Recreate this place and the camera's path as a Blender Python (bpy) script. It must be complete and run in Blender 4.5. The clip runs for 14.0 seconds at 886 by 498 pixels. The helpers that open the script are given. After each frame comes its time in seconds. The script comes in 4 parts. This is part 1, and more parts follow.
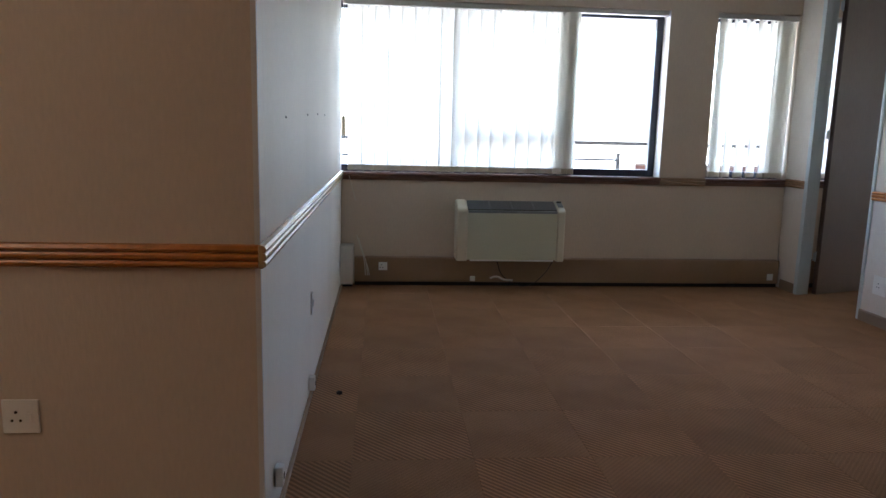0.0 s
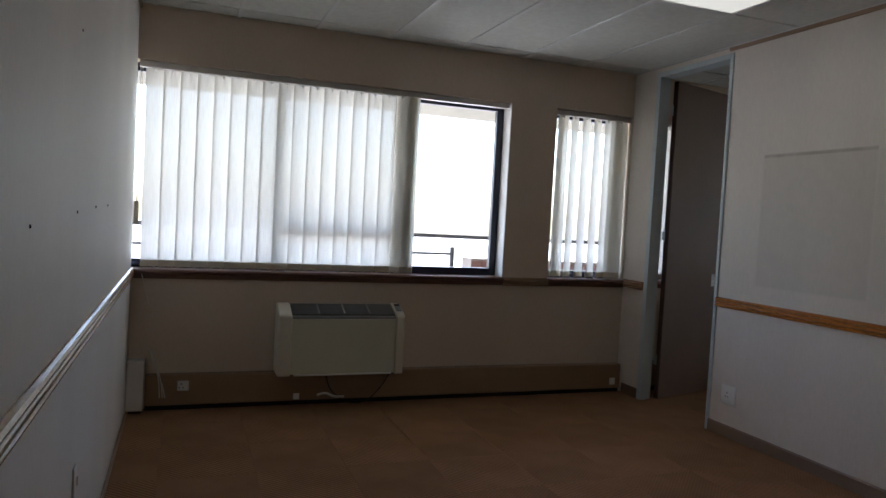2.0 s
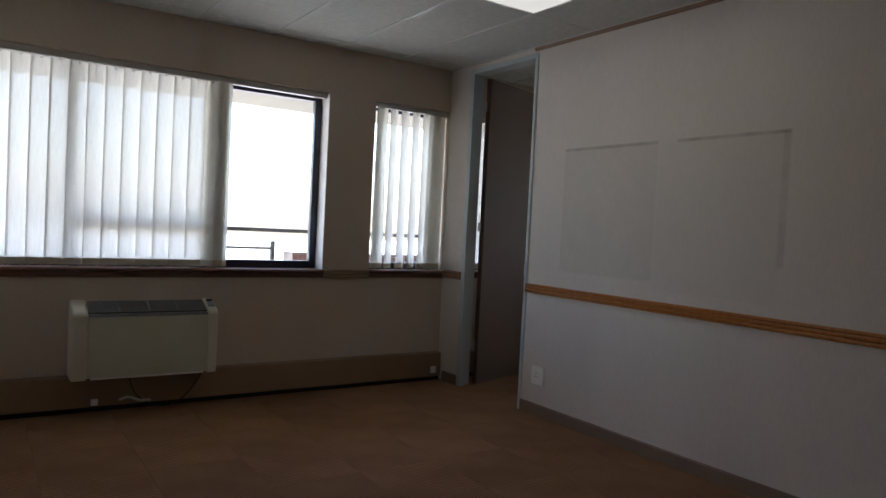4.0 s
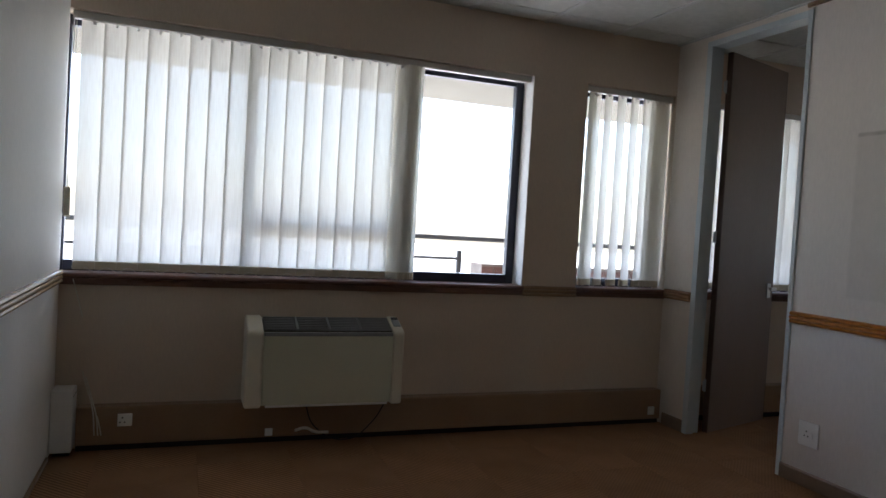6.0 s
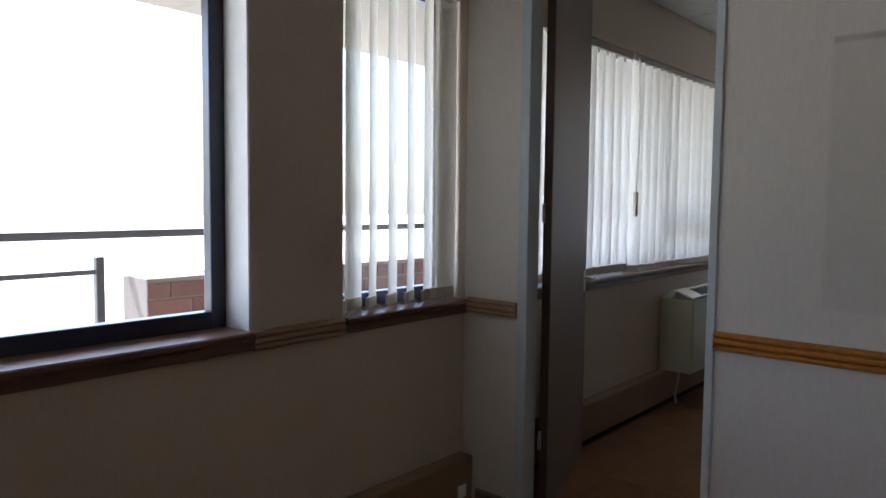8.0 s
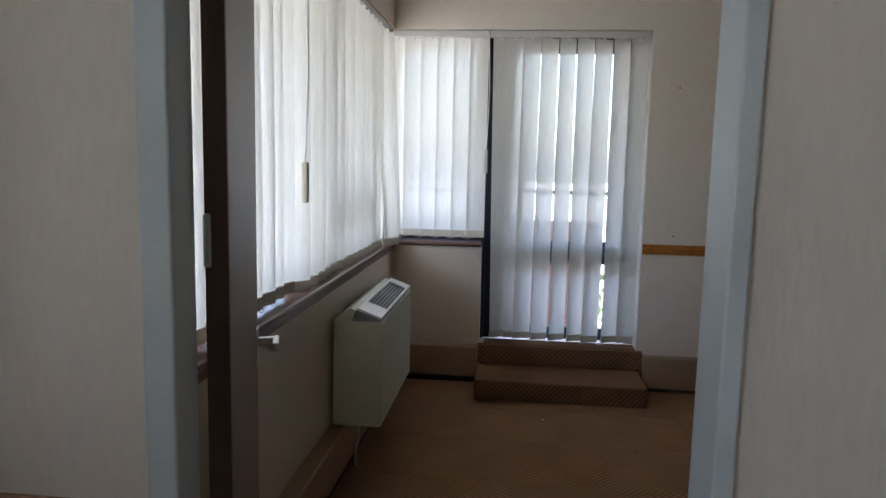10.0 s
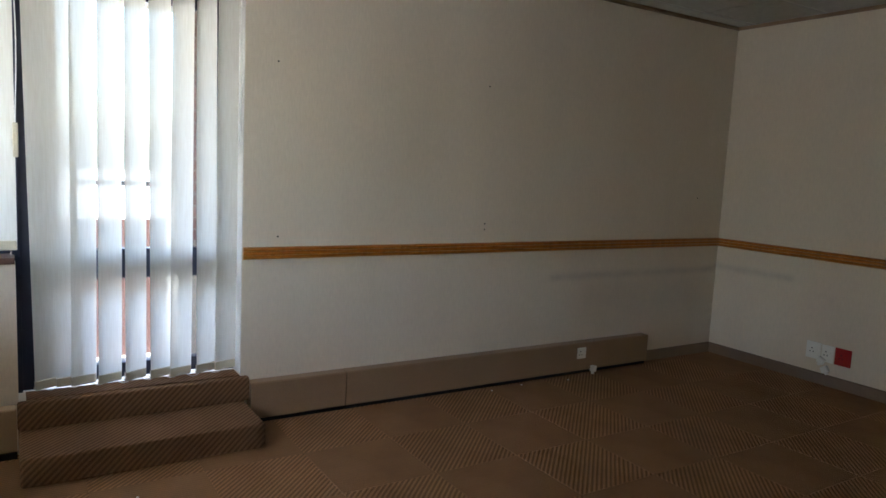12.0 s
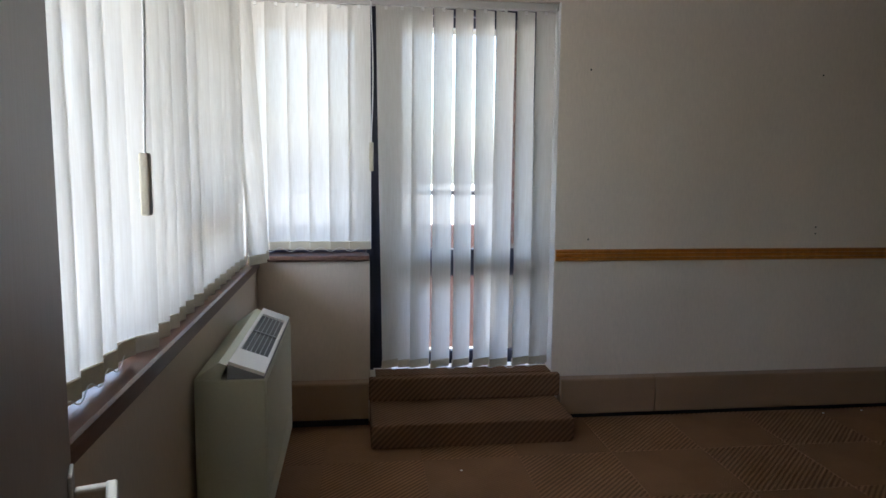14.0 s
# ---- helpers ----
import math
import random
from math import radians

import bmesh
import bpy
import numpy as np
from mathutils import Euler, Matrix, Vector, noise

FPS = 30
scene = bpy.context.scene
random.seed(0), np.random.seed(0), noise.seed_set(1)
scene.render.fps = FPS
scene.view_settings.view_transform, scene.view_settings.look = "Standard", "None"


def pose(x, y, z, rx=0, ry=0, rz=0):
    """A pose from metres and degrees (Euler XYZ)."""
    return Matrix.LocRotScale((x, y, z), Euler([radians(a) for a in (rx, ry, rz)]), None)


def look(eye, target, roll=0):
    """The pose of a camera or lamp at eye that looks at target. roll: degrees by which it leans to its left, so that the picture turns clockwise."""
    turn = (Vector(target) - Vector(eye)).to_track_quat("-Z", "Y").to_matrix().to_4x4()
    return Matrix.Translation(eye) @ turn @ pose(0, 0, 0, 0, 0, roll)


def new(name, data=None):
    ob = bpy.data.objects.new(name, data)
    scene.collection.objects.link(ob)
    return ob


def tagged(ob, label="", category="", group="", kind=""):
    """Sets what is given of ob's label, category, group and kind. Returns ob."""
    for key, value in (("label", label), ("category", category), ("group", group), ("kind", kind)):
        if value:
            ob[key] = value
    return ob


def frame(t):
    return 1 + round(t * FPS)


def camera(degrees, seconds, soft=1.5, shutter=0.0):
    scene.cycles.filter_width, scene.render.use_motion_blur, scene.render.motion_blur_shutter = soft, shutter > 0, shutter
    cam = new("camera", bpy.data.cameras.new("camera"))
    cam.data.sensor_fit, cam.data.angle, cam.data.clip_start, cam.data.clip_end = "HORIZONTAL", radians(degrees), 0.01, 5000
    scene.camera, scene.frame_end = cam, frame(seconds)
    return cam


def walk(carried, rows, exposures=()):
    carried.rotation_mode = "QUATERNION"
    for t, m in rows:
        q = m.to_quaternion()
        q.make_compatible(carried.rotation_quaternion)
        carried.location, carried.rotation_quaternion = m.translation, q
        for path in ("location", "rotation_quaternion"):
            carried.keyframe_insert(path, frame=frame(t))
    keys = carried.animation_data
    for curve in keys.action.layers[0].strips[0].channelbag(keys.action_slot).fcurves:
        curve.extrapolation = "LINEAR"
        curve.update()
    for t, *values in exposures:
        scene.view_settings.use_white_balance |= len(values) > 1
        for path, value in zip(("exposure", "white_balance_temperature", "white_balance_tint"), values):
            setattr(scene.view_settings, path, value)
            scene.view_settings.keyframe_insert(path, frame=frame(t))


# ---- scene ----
cam = camera(64.6, 14.0)
PATH = [
    (0, (0.36, -2.064, 1.332), (0.532, -0.099, 1.005), 1.4),
    (0.5, (0.329, -1.812, 1.349), (0.727, 0.125, 1.047), 2.3),
    (1, (0.325, -1.515, 1.34), (0.914, 0.375, 1.058), 3.1),
    (1.5, (0.306, -1.29, 1.368), (0.943, 0.599, 1.214), 2.9),
    (2, (0.329, -1.225, 1.445), (1.025, 0.648, 1.357), 3.1),
    (2.5, (0.475, -1.282, 1.422), (1.486, 0.442, 1.35), 3.1),
    (2.7, (0.517, -1.298, 1.387), (1.679, 0.329, 1.322), 3.2),
    (4.8, (0.415, -1.152, 1.367), (1.361, 0.609, 1.319), 2.0),
    (5, (0.429, -1.03, 1.358), (1.254, 0.791, 1.322), 2.5),
    (5.5, (0.497, -0.753, 1.312), (1.197, 1.12, 1.273), 3.6),
    (6, (0.613, -0.283, 1.349), (1.313, 1.589, 1.288), 3.4),
    (6.5, (0.785, 0.242, 1.361), (1.574, 2.078, 1.292), 3.1),
    (7, (0.983, 0.762, 1.375), (1.955, 2.508, 1.311), 2.7),
    (7.2, (1.023, 1.027, 1.391), (2.126, 2.693, 1.31), 2.3),
    (9.3, (2.509, 2.849, 1.481), (4.398, 3.476, 1.282), -1.1),
    (9.5, (2.662, 2.941, 1.49), (4.588, 3.439, 1.275), -0.9),
    (10, (3.003, 3.15, 1.536), (4.958, 3.353, 1.29), 1.3),
    (10.4, (3.265, 3.345, 1.537), (5.23, 3.276, 1.297), 1.8),
    (10.5, (3.332, 3.356, 1.536), (5.295, 3.243, 1.292), 2.2),
    (11, (3.627, 3.398, 1.534), (5.573, 3.013, 1.276), 3.0),
    (11.5, (3.906, 3.439, 1.515), (5.742, 2.68, 1.281), 3.5),
    (12, (3.946, 3.407, 1.519), (5.631, 2.353, 1.282), 2.8),
    (12.3, (3.884, 3.374, 1.554), (5.539, 2.283, 1.287), 2.6),
    (12.5, (3.86, 3.384, 1.552), (5.538, 2.335, 1.274), 2.2),
    (13, (3.836, 3.397, 1.515), (5.706, 2.752, 1.223), 0.9),
    (13.5, (3.852, 3.437, 1.484), (5.803, 3.11, 1.188), -0.0),
    (14, (3.847, 3.454, 1.494), (5.818, 3.21, 1.258), 0.5),
]
walk(cam, [(t, look(eye, target, roll)) for t, eye, target, roll in PATH],
     exposures=[(0, 4.3, 5350, 12), (0.5, 4.1, 5350, 12), (1, 3.8, 5500, 13), (1.5, 3.55, 5650, 14), (2, 3.2, 5700, 14), (2.5, 3.15, 5750, 14), (5, 3.2, 5700, 14),
                (6, 3.15, 5700, 14), (6.5, 3.2, 5700, 14), (7, 3.2, 5700, 14), (9.5, 3.0, 5750, 14), (10, 3.35, 5850, 14), (10.5, 3.6, 5950, 14), (11, 3.7, 6000, 13),
                (11.5, 3.75, 6050, 12), (12, 4.2, 6050, 10), (12.5, 4.4, 6050, 10), (13, 4.0, 6050, 12), (13.5, 3.6, 5950, 14), (14, 3.42, 5950, 14)])

# ---- world, sun, exposure ----
SUN_EL, SUN_AZ = 60.0, 352.0
world = bpy.data.worlds.new("sky")
scene.world = world
world.use_nodes = True
wn = world.node_tree.nodes
sky = wn.new("ShaderNodeTexSky")
sky.sky_type = "NISHITA"
sky.sun_disc = False
sky.sun_elevation, sky.sun_rotation = radians(SUN_EL), radians(SUN_AZ)
sky.dust_density = 3.0
wn["Background"].inputs["Strength"].default_value = 0.15
world.node_tree.links.new(sky.outputs["Color"], wn["Background"].inputs["Color"])
sun = new("sun", bpy.data.lights.new("sun", "SUN"))
sun.data.energy, sun.data.angle, sun.data.color = 4.0, radians(0.5), (1, 0.96, 0.91)
sun_to = Vector((math.sin(radians(SUN_AZ)) * math.cos(radians(SUN_EL)), math.cos(radians(SUN_AZ)) * math.cos(radians(SUN_EL)), math.sin(radians(SUN_EL))))
sun.matrix_world = look(sun_to * 40, (0, 0, 0))

# ---- plan ----
NY = 4.01            # inner face of the window wall
WX0, WX1 = 3.985, 4.085   # partition between the two rooms
EX = 7.82            # inner face of the far room's end wall
SY = -1.825          # far room's other end
CZ = 2.785           # ceiling
SILL, HEAD = 0.985, 2.415
BACK, WEST = -4.4, -2.4
DOOR_S, DOOR_N = 2.87, 3.70
RAIL_Z = 0.962


# ---- materials ----
def mat(name, color, rough=0.6, metal=0.0, var=0.12, scale=6.0, fine=120.0, bump=0.05, bump_scale=None, vary=0.0, spec=0.5, stretch=(1, 1, 1)):
    m = bpy.data.materials.new(name)
    m.use_nodes = True
    n, l = m.node_tree.nodes, m.node_tree.links
    b = n["Principled BSDF"]
    b.inputs["Roughness"].default_value, b.inputs["Metallic"].default_value = rough, metal
    b.inputs["Specular IOR Level"].default_value = spec
    tc = n.new("ShaderNodeTexCoord")
    mp = n.new("ShaderNodeMapping")
    mp.inputs["Scale"].default_value = stretch
    l.new(tc.outputs["Object"], mp.inputs["Vector"])
    big, small = n.new("ShaderNodeTexNoise"), n.new("ShaderNodeTexNoise")
    big.inputs["Scale"].default_value, small.inputs["Scale"].default_value = scale, fine
    big.inputs["Detail"].default_value = 4
    for t in (big, small):
        l.new(mp.outputs["Vector"], t.inputs["Vector"])
    add = n.new("ShaderNodeMath")
    add.operation = "MULTIPLY_ADD"
    add.inputs[1].default_value = 0.6
    l.new(big.outputs["Fac"], add.inputs[0])
    half = n.new("ShaderNodeMath")
    half.operation = "MULTIPLY"
    half.inputs[1].default_value = 0.4
    l.new(small.outputs["Fac"], half.inputs[0])
    l.new(half.outputs[0], add.inputs[2])
    ramp = n.new("ShaderNodeValToRGB")
    c = Vector(color)
    ramp.color_ramp.elements[0].position, ramp.color_ramp.elements[1].position = 0.3, 0.7
    ramp.color_ramp.elements[0].color = (*(c * (1 - var)), 1)
    ramp.color_ramp.elements[1].color = (*[min(1, v * (1 + var)) for v in c], 1)
    l.new(add.outputs[0], ramp.inputs["Fac"])
    out = ramp.outputs["Color"]
    if vary:
        info = n.new("ShaderNodeObjectInfo")
        rng = n.new("ShaderNodeMapRange")
        rng.inputs["To Min"].default_value, rng.inputs["To Max"].default_value = 1 - vary, 1 + vary
        l.new(info.outputs["Random"], rng.inputs["Value"])
        hsv = n.new("ShaderNodeHueSaturation")
        l.new(out, hsv.inputs["Color"])
        l.new(rng.outputs[0], hsv.inputs["Value"])
        out = hsv.outputs["Color"]
    l.new(out, b.inputs["Base Color"])
    if bump:
        bp = n.new("ShaderNodeBump")
        bp.inputs["Strength"].default_value = bump
        bp.inputs["Distance"].default_value = 0.01
        l.new(small.outputs["Fac"], bp.inputs["Height"])
        l.new(bp.outputs["Normal"], b.inputs["Normal"])
    m["out"] = 0
    return m


def color_source(m):
    """The socket that now feeds the base colour."""
    return m.node_tree.nodes["Principled BSDF"].inputs["Base Color"].links[0].from_socket


def smear(m, box, color, amount, soft=0.03, rough=0.35):
    """A discoloured patch with a shape of its own: box is x0, y0, z0, x1, y1, z1 in metres."""
    n, l = m.node_tree.nodes, m.node_tree.links
    tc = n.new("ShaderNodeTexCoord")
    warp = n.new("ShaderNodeTexNoise")
    warp.inputs["Scale"].default_value = 9
    sep = n.new("ShaderNodeSeparateXYZ")
    l.new(tc.outputs["Object"], warp.inputs["Vector"])
    l.new(tc.outputs["Object"], sep.inputs[0])
    value = None
    for axis in range(3):
        lo, hi = box[axis], box[axis + 3]
        for edge, sign in ((lo, 1), (hi, -1)):
            r = n.new("ShaderNodeMapRange")
            r.interpolation_type = "SMOOTHSTEP"
            r.inputs["From Min"].default_value, r.inputs["From Max"].default_value = edge - soft, edge + soft
            r.inputs["To Min"].default_value, r.inputs["To Max"].default_value = (0, 1) if sign > 0 else (1, 0)
            l.new(sep.outputs[axis], r.inputs["Value"])
            if value is None:
                value = r.outputs[0]
            else:
                mul = n.new("ShaderNodeMath")
                mul.operation = "MULTIPLY"
                l.new(value, mul.inputs[0])
                l.new(r.outputs[0], mul.inputs[1])
                value = mul.outputs[0]
    ragged = n.new("ShaderNodeMapRange")
    ragged.inputs["From Min"].default_value, ragged.inputs["From Max"].default_value = 0.5 - rough, 0.5 + rough
    ragged.inputs["To Max"].default_value = amount
    l.new(warp.outputs["Fac"], ragged.inputs["Value"])
    mul = n.new("ShaderNodeMath")
    mul.operation = "MULTIPLY"
    l.new(value, mul.inputs[0])
    l.new(ragged.outputs[0], mul.inputs[1])
    mix = n.new("ShaderNodeMix")
    mix.data_type = "RGBA"
    src = color_source(m)
    l.new(mul.outputs[0], mix.inputs[0])
    l.new(src, mix.inputs[6])
    mix.inputs[7].default_value = (*color, 1)
    l.new(mix.outputs[2], n["Principled BSDF"].inputs["Base Color"])


def carpet(name, color, ribs):
    m = mat(name, color, rough=0.95, var=0.22, scale=3.0, fine=260, bump=0.5, vary=0.04, spec=0.1)
    n, l = m.node_tree.nodes, m.node_tree.links
    tc = n.new("ShaderNodeTexCoord")
    w = n.new("ShaderNodeTexWave")
    w.bands_direction = "DIAGONAL"
    mp = n.new("ShaderNodeMapping")
    mp.inputs["Scale"].default_value = (1, 1, 1) if ribs > 0 else (-1, 1, 1)
    w.inputs["Scale"].default_value = {1: 20, 2: 19}.get(ribs, 26)
    w.inputs["Distortion"].default_value = 0.7
    w.inputs["Detail"].default_value = 2
    w.inputs["Detail Scale"].default_value = 14
    l.new(tc.outputs["Object"], mp.inputs["Vector"])
    l.new(mp.outputs["Vector"], w.inputs["Vector"])
    mix = n.new("ShaderNodeMix")
    mix.data_type, mix.blend_type = "RGBA", "MULTIPLY"
    src = color_source(m)
    ramp = n.new("ShaderNodeValToRGB")
    low = {2: 0.52, 1: 0.52}.get(ribs, 0.86)
    ramp.color_ramp.elements[0].color = (low, low, low, 1)
    ramp.color_ramp.elements[1].color = (1.0, 1.0, 1.0, 1)
    l.new(w.outputs["Fac"], ramp.inputs["Fac"])
    mix.inputs[0].default_value = 1
    l.new(src, mix.inputs[6])
    l.new(ramp.outputs["Color"], mix.inputs[7])
    l.new(mix.outputs[2], n["Principled BSDF"].inputs["Base Color"])
    bp = n.new("ShaderNodeBump")
    bp.inputs["Strength"].default_value = 0.6 if ribs > 0 else 0.2
    bp.inputs["Distance"].default_value = 0.004
    l.new(w.outputs["Fac"], bp.inputs["Height"])
    old = n["Principled BSDF"].inputs["Normal"].links[0].from_socket
    l.new(old, bp.inputs["Normal"])
    l.new(bp.outputs["Normal"], n["Principled BSDF"].inputs["Normal"])
    return m


def vinyl(name, color):
    """Wall covering with a faint upright weave and scuffs."""
    return mat(name, color, rough=0.55, var=0.07, scale=1.6, fine=90, bump=0.12, spec=0.35, stretch=(1, 1, 0.25))


def fabric(name):
    """Blind cloth: part see-through weave, part translucent."""
    m = bpy.data.materials.new(name)
    m.use_nodes = True
    n, l = m.node_tree.nodes, m.node_tree.links
    n.remove(n["Principled BSDF"])
    tc = n.new("ShaderNodeTexCoord")
    mp = n.new("ShaderNodeMapping")
    mp.inputs["Scale"].default_value = (160, 160, 9)
    nz = n.new("ShaderNodeTexNoise")
    nz.inputs["Scale"].default_value = 1.0
    nz.inputs["Detail"].default_value = 3
    l.new(tc.outputs["Object"], mp.inputs["Vector"])
    l.new(mp.outputs["Vector"], nz.inputs["Vector"])
    ramp = n.new("ShaderNodeValToRGB")
    ramp.color_ramp.elements[0].position, ramp.color_ramp.elements[1].position = 0.3, 0.7
    ramp.color_ramp.elements[0].color, ramp.color_ramp.elements[1].color = (0.80, 0.77, 0.70, 1), (0.88, 0.86, 0.80, 1)
    l.new(nz.outputs["Fac"], ramp.inputs["Fac"])
    dif, tra, cle = n.new("ShaderNodeBsdfDiffuse"), n.new("ShaderNodeBsdfTranslucent"), n.new("ShaderNodeBsdfTransparent")
    l.new(ramp.outputs["Color"], dif.inputs["Color"])
    l.new(ramp.outputs["Color"], tra.inputs["Color"])
    cle.inputs["Color"].default_value = (0.95, 0.95, 0.95, 1)
    m1, m2 = n.new("ShaderNodeMixShader"), n.new("ShaderNodeMixShader")
    m1.inputs[0].default_value = FAB_TRANSLUCENT
    l.new(dif.outputs[0], m1.inputs[1])
    l.new(tra.outputs[0], m1.inputs[2])
    rng = n.new("ShaderNodeMapRange")
    rng.inputs["To Min"].default_value, rng.inputs["To Max"].default_value = FAB_CLEAR * 0.6, FAB_CLEAR * 1.4
    l.new(nz.outputs["Fac"], rng.inputs["Value"])
    l.new(rng.outputs[0], m2.inputs[0])
    l.new(m1.outputs[0], m2.inputs[1])
    l.new(cle.outputs[0], m2.inputs[2])
    l.new(m2.outputs[0], n["Material Output"].inputs["Surface"])
    return m


def glass(name):
    m = bpy.data.materials.new(name)
    m.use_nodes = True
    n, l = m.node_tree.nodes, m.node_tree.links
    n.remove(n["Principled BSDF"])
    t, g, mx, gloss = n.new("ShaderNodeBsdfTransparent"), n.new("ShaderNodeBsdfGlossy"), n.new("ShaderNodeMixShader"), n.new("ShaderNodeValue")
    t.inputs["Color"].default_value = (0.93, 0.95, 0.94, 1)
    g.inputs["Roughness"].default_value = 0.02
    gloss.outputs[0].default_value = 0.04
    l.new(gloss.outputs[0], mx.inputs[0])
    l.new(t.outputs[0], mx.inputs[1])
    l.new(g.outputs[0], mx.inputs[2])
    l.new(mx.outputs[0], n["Material Output"].inputs["Surface"])
    return m


def lit(name, color, strength):
    m = bpy.data.materials.new(name)
    m.use_nodes = True
    b = m.node_tree.nodes["Principled BSDF"]
    b.inputs["Base Color"].default_value = (0.8, 0.8, 0.75, 1)
    b.inputs["Emission Color"].default_value = (*color, 1)
    b.inputs["Emission Strength"].default_value = strength
    return m


FAB_TRANSLUCENT, FAB_CLEAR = 0.295, 0.042
# same beige vinyl: darker on walls turned from the light, paler where windows light it
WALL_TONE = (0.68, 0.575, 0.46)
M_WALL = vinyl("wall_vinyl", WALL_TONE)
M_WALL_W = vinyl("wall_vinyl_lit", (0.86, 0.83, 0.77))
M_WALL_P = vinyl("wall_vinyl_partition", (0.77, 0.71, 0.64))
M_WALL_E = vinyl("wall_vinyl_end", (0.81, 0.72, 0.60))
M_REVEAL = mat("reveal_paint", (0.72, 0.70, 0.68), rough=0.5, var=0.04)
M_CEIL = mat("ceiling_board", (0.58, 0.58, 0.54), rough=0.8, var=0.10, scale=25, fine=300, bump=0.3)
M_TBAR = mat("ceiling_bar", (0.8, 0.8, 0.78), rough=0.25, var=0.03, bump=0)
M_TGAP = mat("ceiling_joint", (0.10, 0.10, 0.09), rough=0.8, var=0.1)
M_RIB = carpet("carpet_ribbed", (0.385, 0.212, 0.112), 1)
M_PLAIN = carpet("carpet_plain", (0.30, 0.168, 0.090), -1)
M_STEP = carpet("carpet_step", (0.27, 0.152, 0.084), 2)
M_SLAB = mat("floor_screed", (0.08, 0.06, 0.05), rough=0.9)
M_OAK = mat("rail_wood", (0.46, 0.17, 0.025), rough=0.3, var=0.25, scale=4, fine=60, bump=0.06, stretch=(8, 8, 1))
# copy of the rail wood with the window's sheen put into a paler colour
M_OAK_SHEEN = mat("rail_wood_sheen", (0.50, 0.34, 0.18), rough=0.2, var=0.2, scale=4, fine=60, bump=0.06)
# copy of the rail wood, duller and less orange, for the stub beside the door
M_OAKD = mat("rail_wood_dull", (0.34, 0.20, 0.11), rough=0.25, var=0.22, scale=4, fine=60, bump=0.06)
M_SILLW = mat("sill_wood", (0.16, 0.085, 0.06), rough=0.3, var=0.25, scale=5, fine=70, bump=0.05, stretch=(1, 8, 8))
M_TRUNK = mat("trunking_paint", (0.33, 0.22, 0.135), rough=0.5, var=0.1, scale=3, bump=0.04)
M_SKIRT = mat("skirting_paint", (0.24, 0.17, 0.12), rough=0.5, var=0.12, scale=4, bump=0.05)
# near-black colour for the shade below the trunking
M_GAP_SHADE = mat("gap_shade", (0.02, 0.02, 0.02), rough=0.8)
M_NAVY = mat("window_frame_paint", (0.022, 0.026, 0.05), rough=0.35, var=0.15, bump=0.02)
M_JAMB = mat("door_frame_paint", (0.60, 0.66, 0.68), rough=0.4, var=0.06, scale=5, bump=0.03)
M_LEAF = mat("door_leaf_vinyl", (0.27, 0.20, 0.155), rough=0.45, var=0.1, scale=3, fine=70, bump=0.06, stretch=(1, 1, 0.2))
M_EDGE = mat("door_edge_wood", (0.09, 0.05, 0.035), rough=0.5, var=0.3, stretch=(1, 1, 0.2))
M_STEEL = mat("satin_metal", (0.72, 0.70, 0.66), rough=0.28, metal=0.9, var=0.05, bump=0.01)
M_CREAM = mat("heater_cream", (0.67, 0.68, 0.53), rough=0.4, var=0.05, scale=3, bump=0.02)
M_CREAM2 = mat("heater_cap", (0.74, 0.70, 0.57), rough=0.35, var=0.05, scale=3, bump=0.02)
M_GRILLE = mat("grille_grey", (0.27, 0.28, 0.28), rough=0.4, var=0.08)
M_BLACK = mat("black_plastic", (0.015, 0.015, 0.016), rough=0.5)
M_PLATE = mat("socket_plastic", (0.90, 0.89, 0.85), rough=0.3, var=0.04, bump=0.01)
M_RED = mat("socket_red", (0.42, 0.015, 0.015), rough=0.35, var=0.08)
M_WHITE = mat("white_plastic", (0.88, 0.87, 0.83), rough=0.35, var=0.04, bump=0.01)
M_CORD = mat("cord_plastic", (0.72, 0.69, 0.6), rough=0.5, var=0.08)
M_CHAIN = mat("chain_plastic", (0.78, 0.78, 0.76), rough=0.3, metal=0.0)
M_FABRIC = fabric("blind_cloth")
M_POCKET = mat("blind_weight_pocket", (0.66, 0.60, 0.46), rough=0.7, var=0.08, scale=10)
M_HEADRAIL = mat("blind_track", (0.60, 0.58, 0.54), rough=0.35, var=0.05)
M_GLASS = glass("window_glass")
M_LAMP = lit("lamp_diffuser", (1.0, 0.93, 0.76), 0.075)
M_LAMP_WARM = lit("lamp_diffuser_warm", (1.0, 0.70, 0.42), 0.36)
# soffit darkened in colour to imitate shade; roof and outer wall reuse it
M_SOFFIT = mat("soffit_dimmed", (0.19, 0.17, 0.13), rough=0.7, var=0.06)
M_RAILING = mat("railing_steel", (0.05, 0.05, 0.055), rough=0.45, var=0.2)
M_BRICK = mat("brick_red", (0.14, 0.07, 0.058), rough=0.85, var=0.2, scale=14, fine=120, bump=0.3, vary=0.2)
M_MORTAR = mat("brick_mortar", (0.22, 0.19, 0.17), rough=0.95, var=0.1, scale=30, bump=0.3)
M_GROUND = mat("pale_ground", (0.32, 0.30, 0.27), rough=0.95, var=0.2, scale=0.05, fine=2)
M_PAVE = mat("balcony_screed", (0.24, 0.23, 0.22), rough=0.9, var=0.12, scale=4)
M_FOLIAGE = mat("foliage", (0.10, 0.14, 0.045), rough=0.6, var=0.4, scale=12, bump=0)
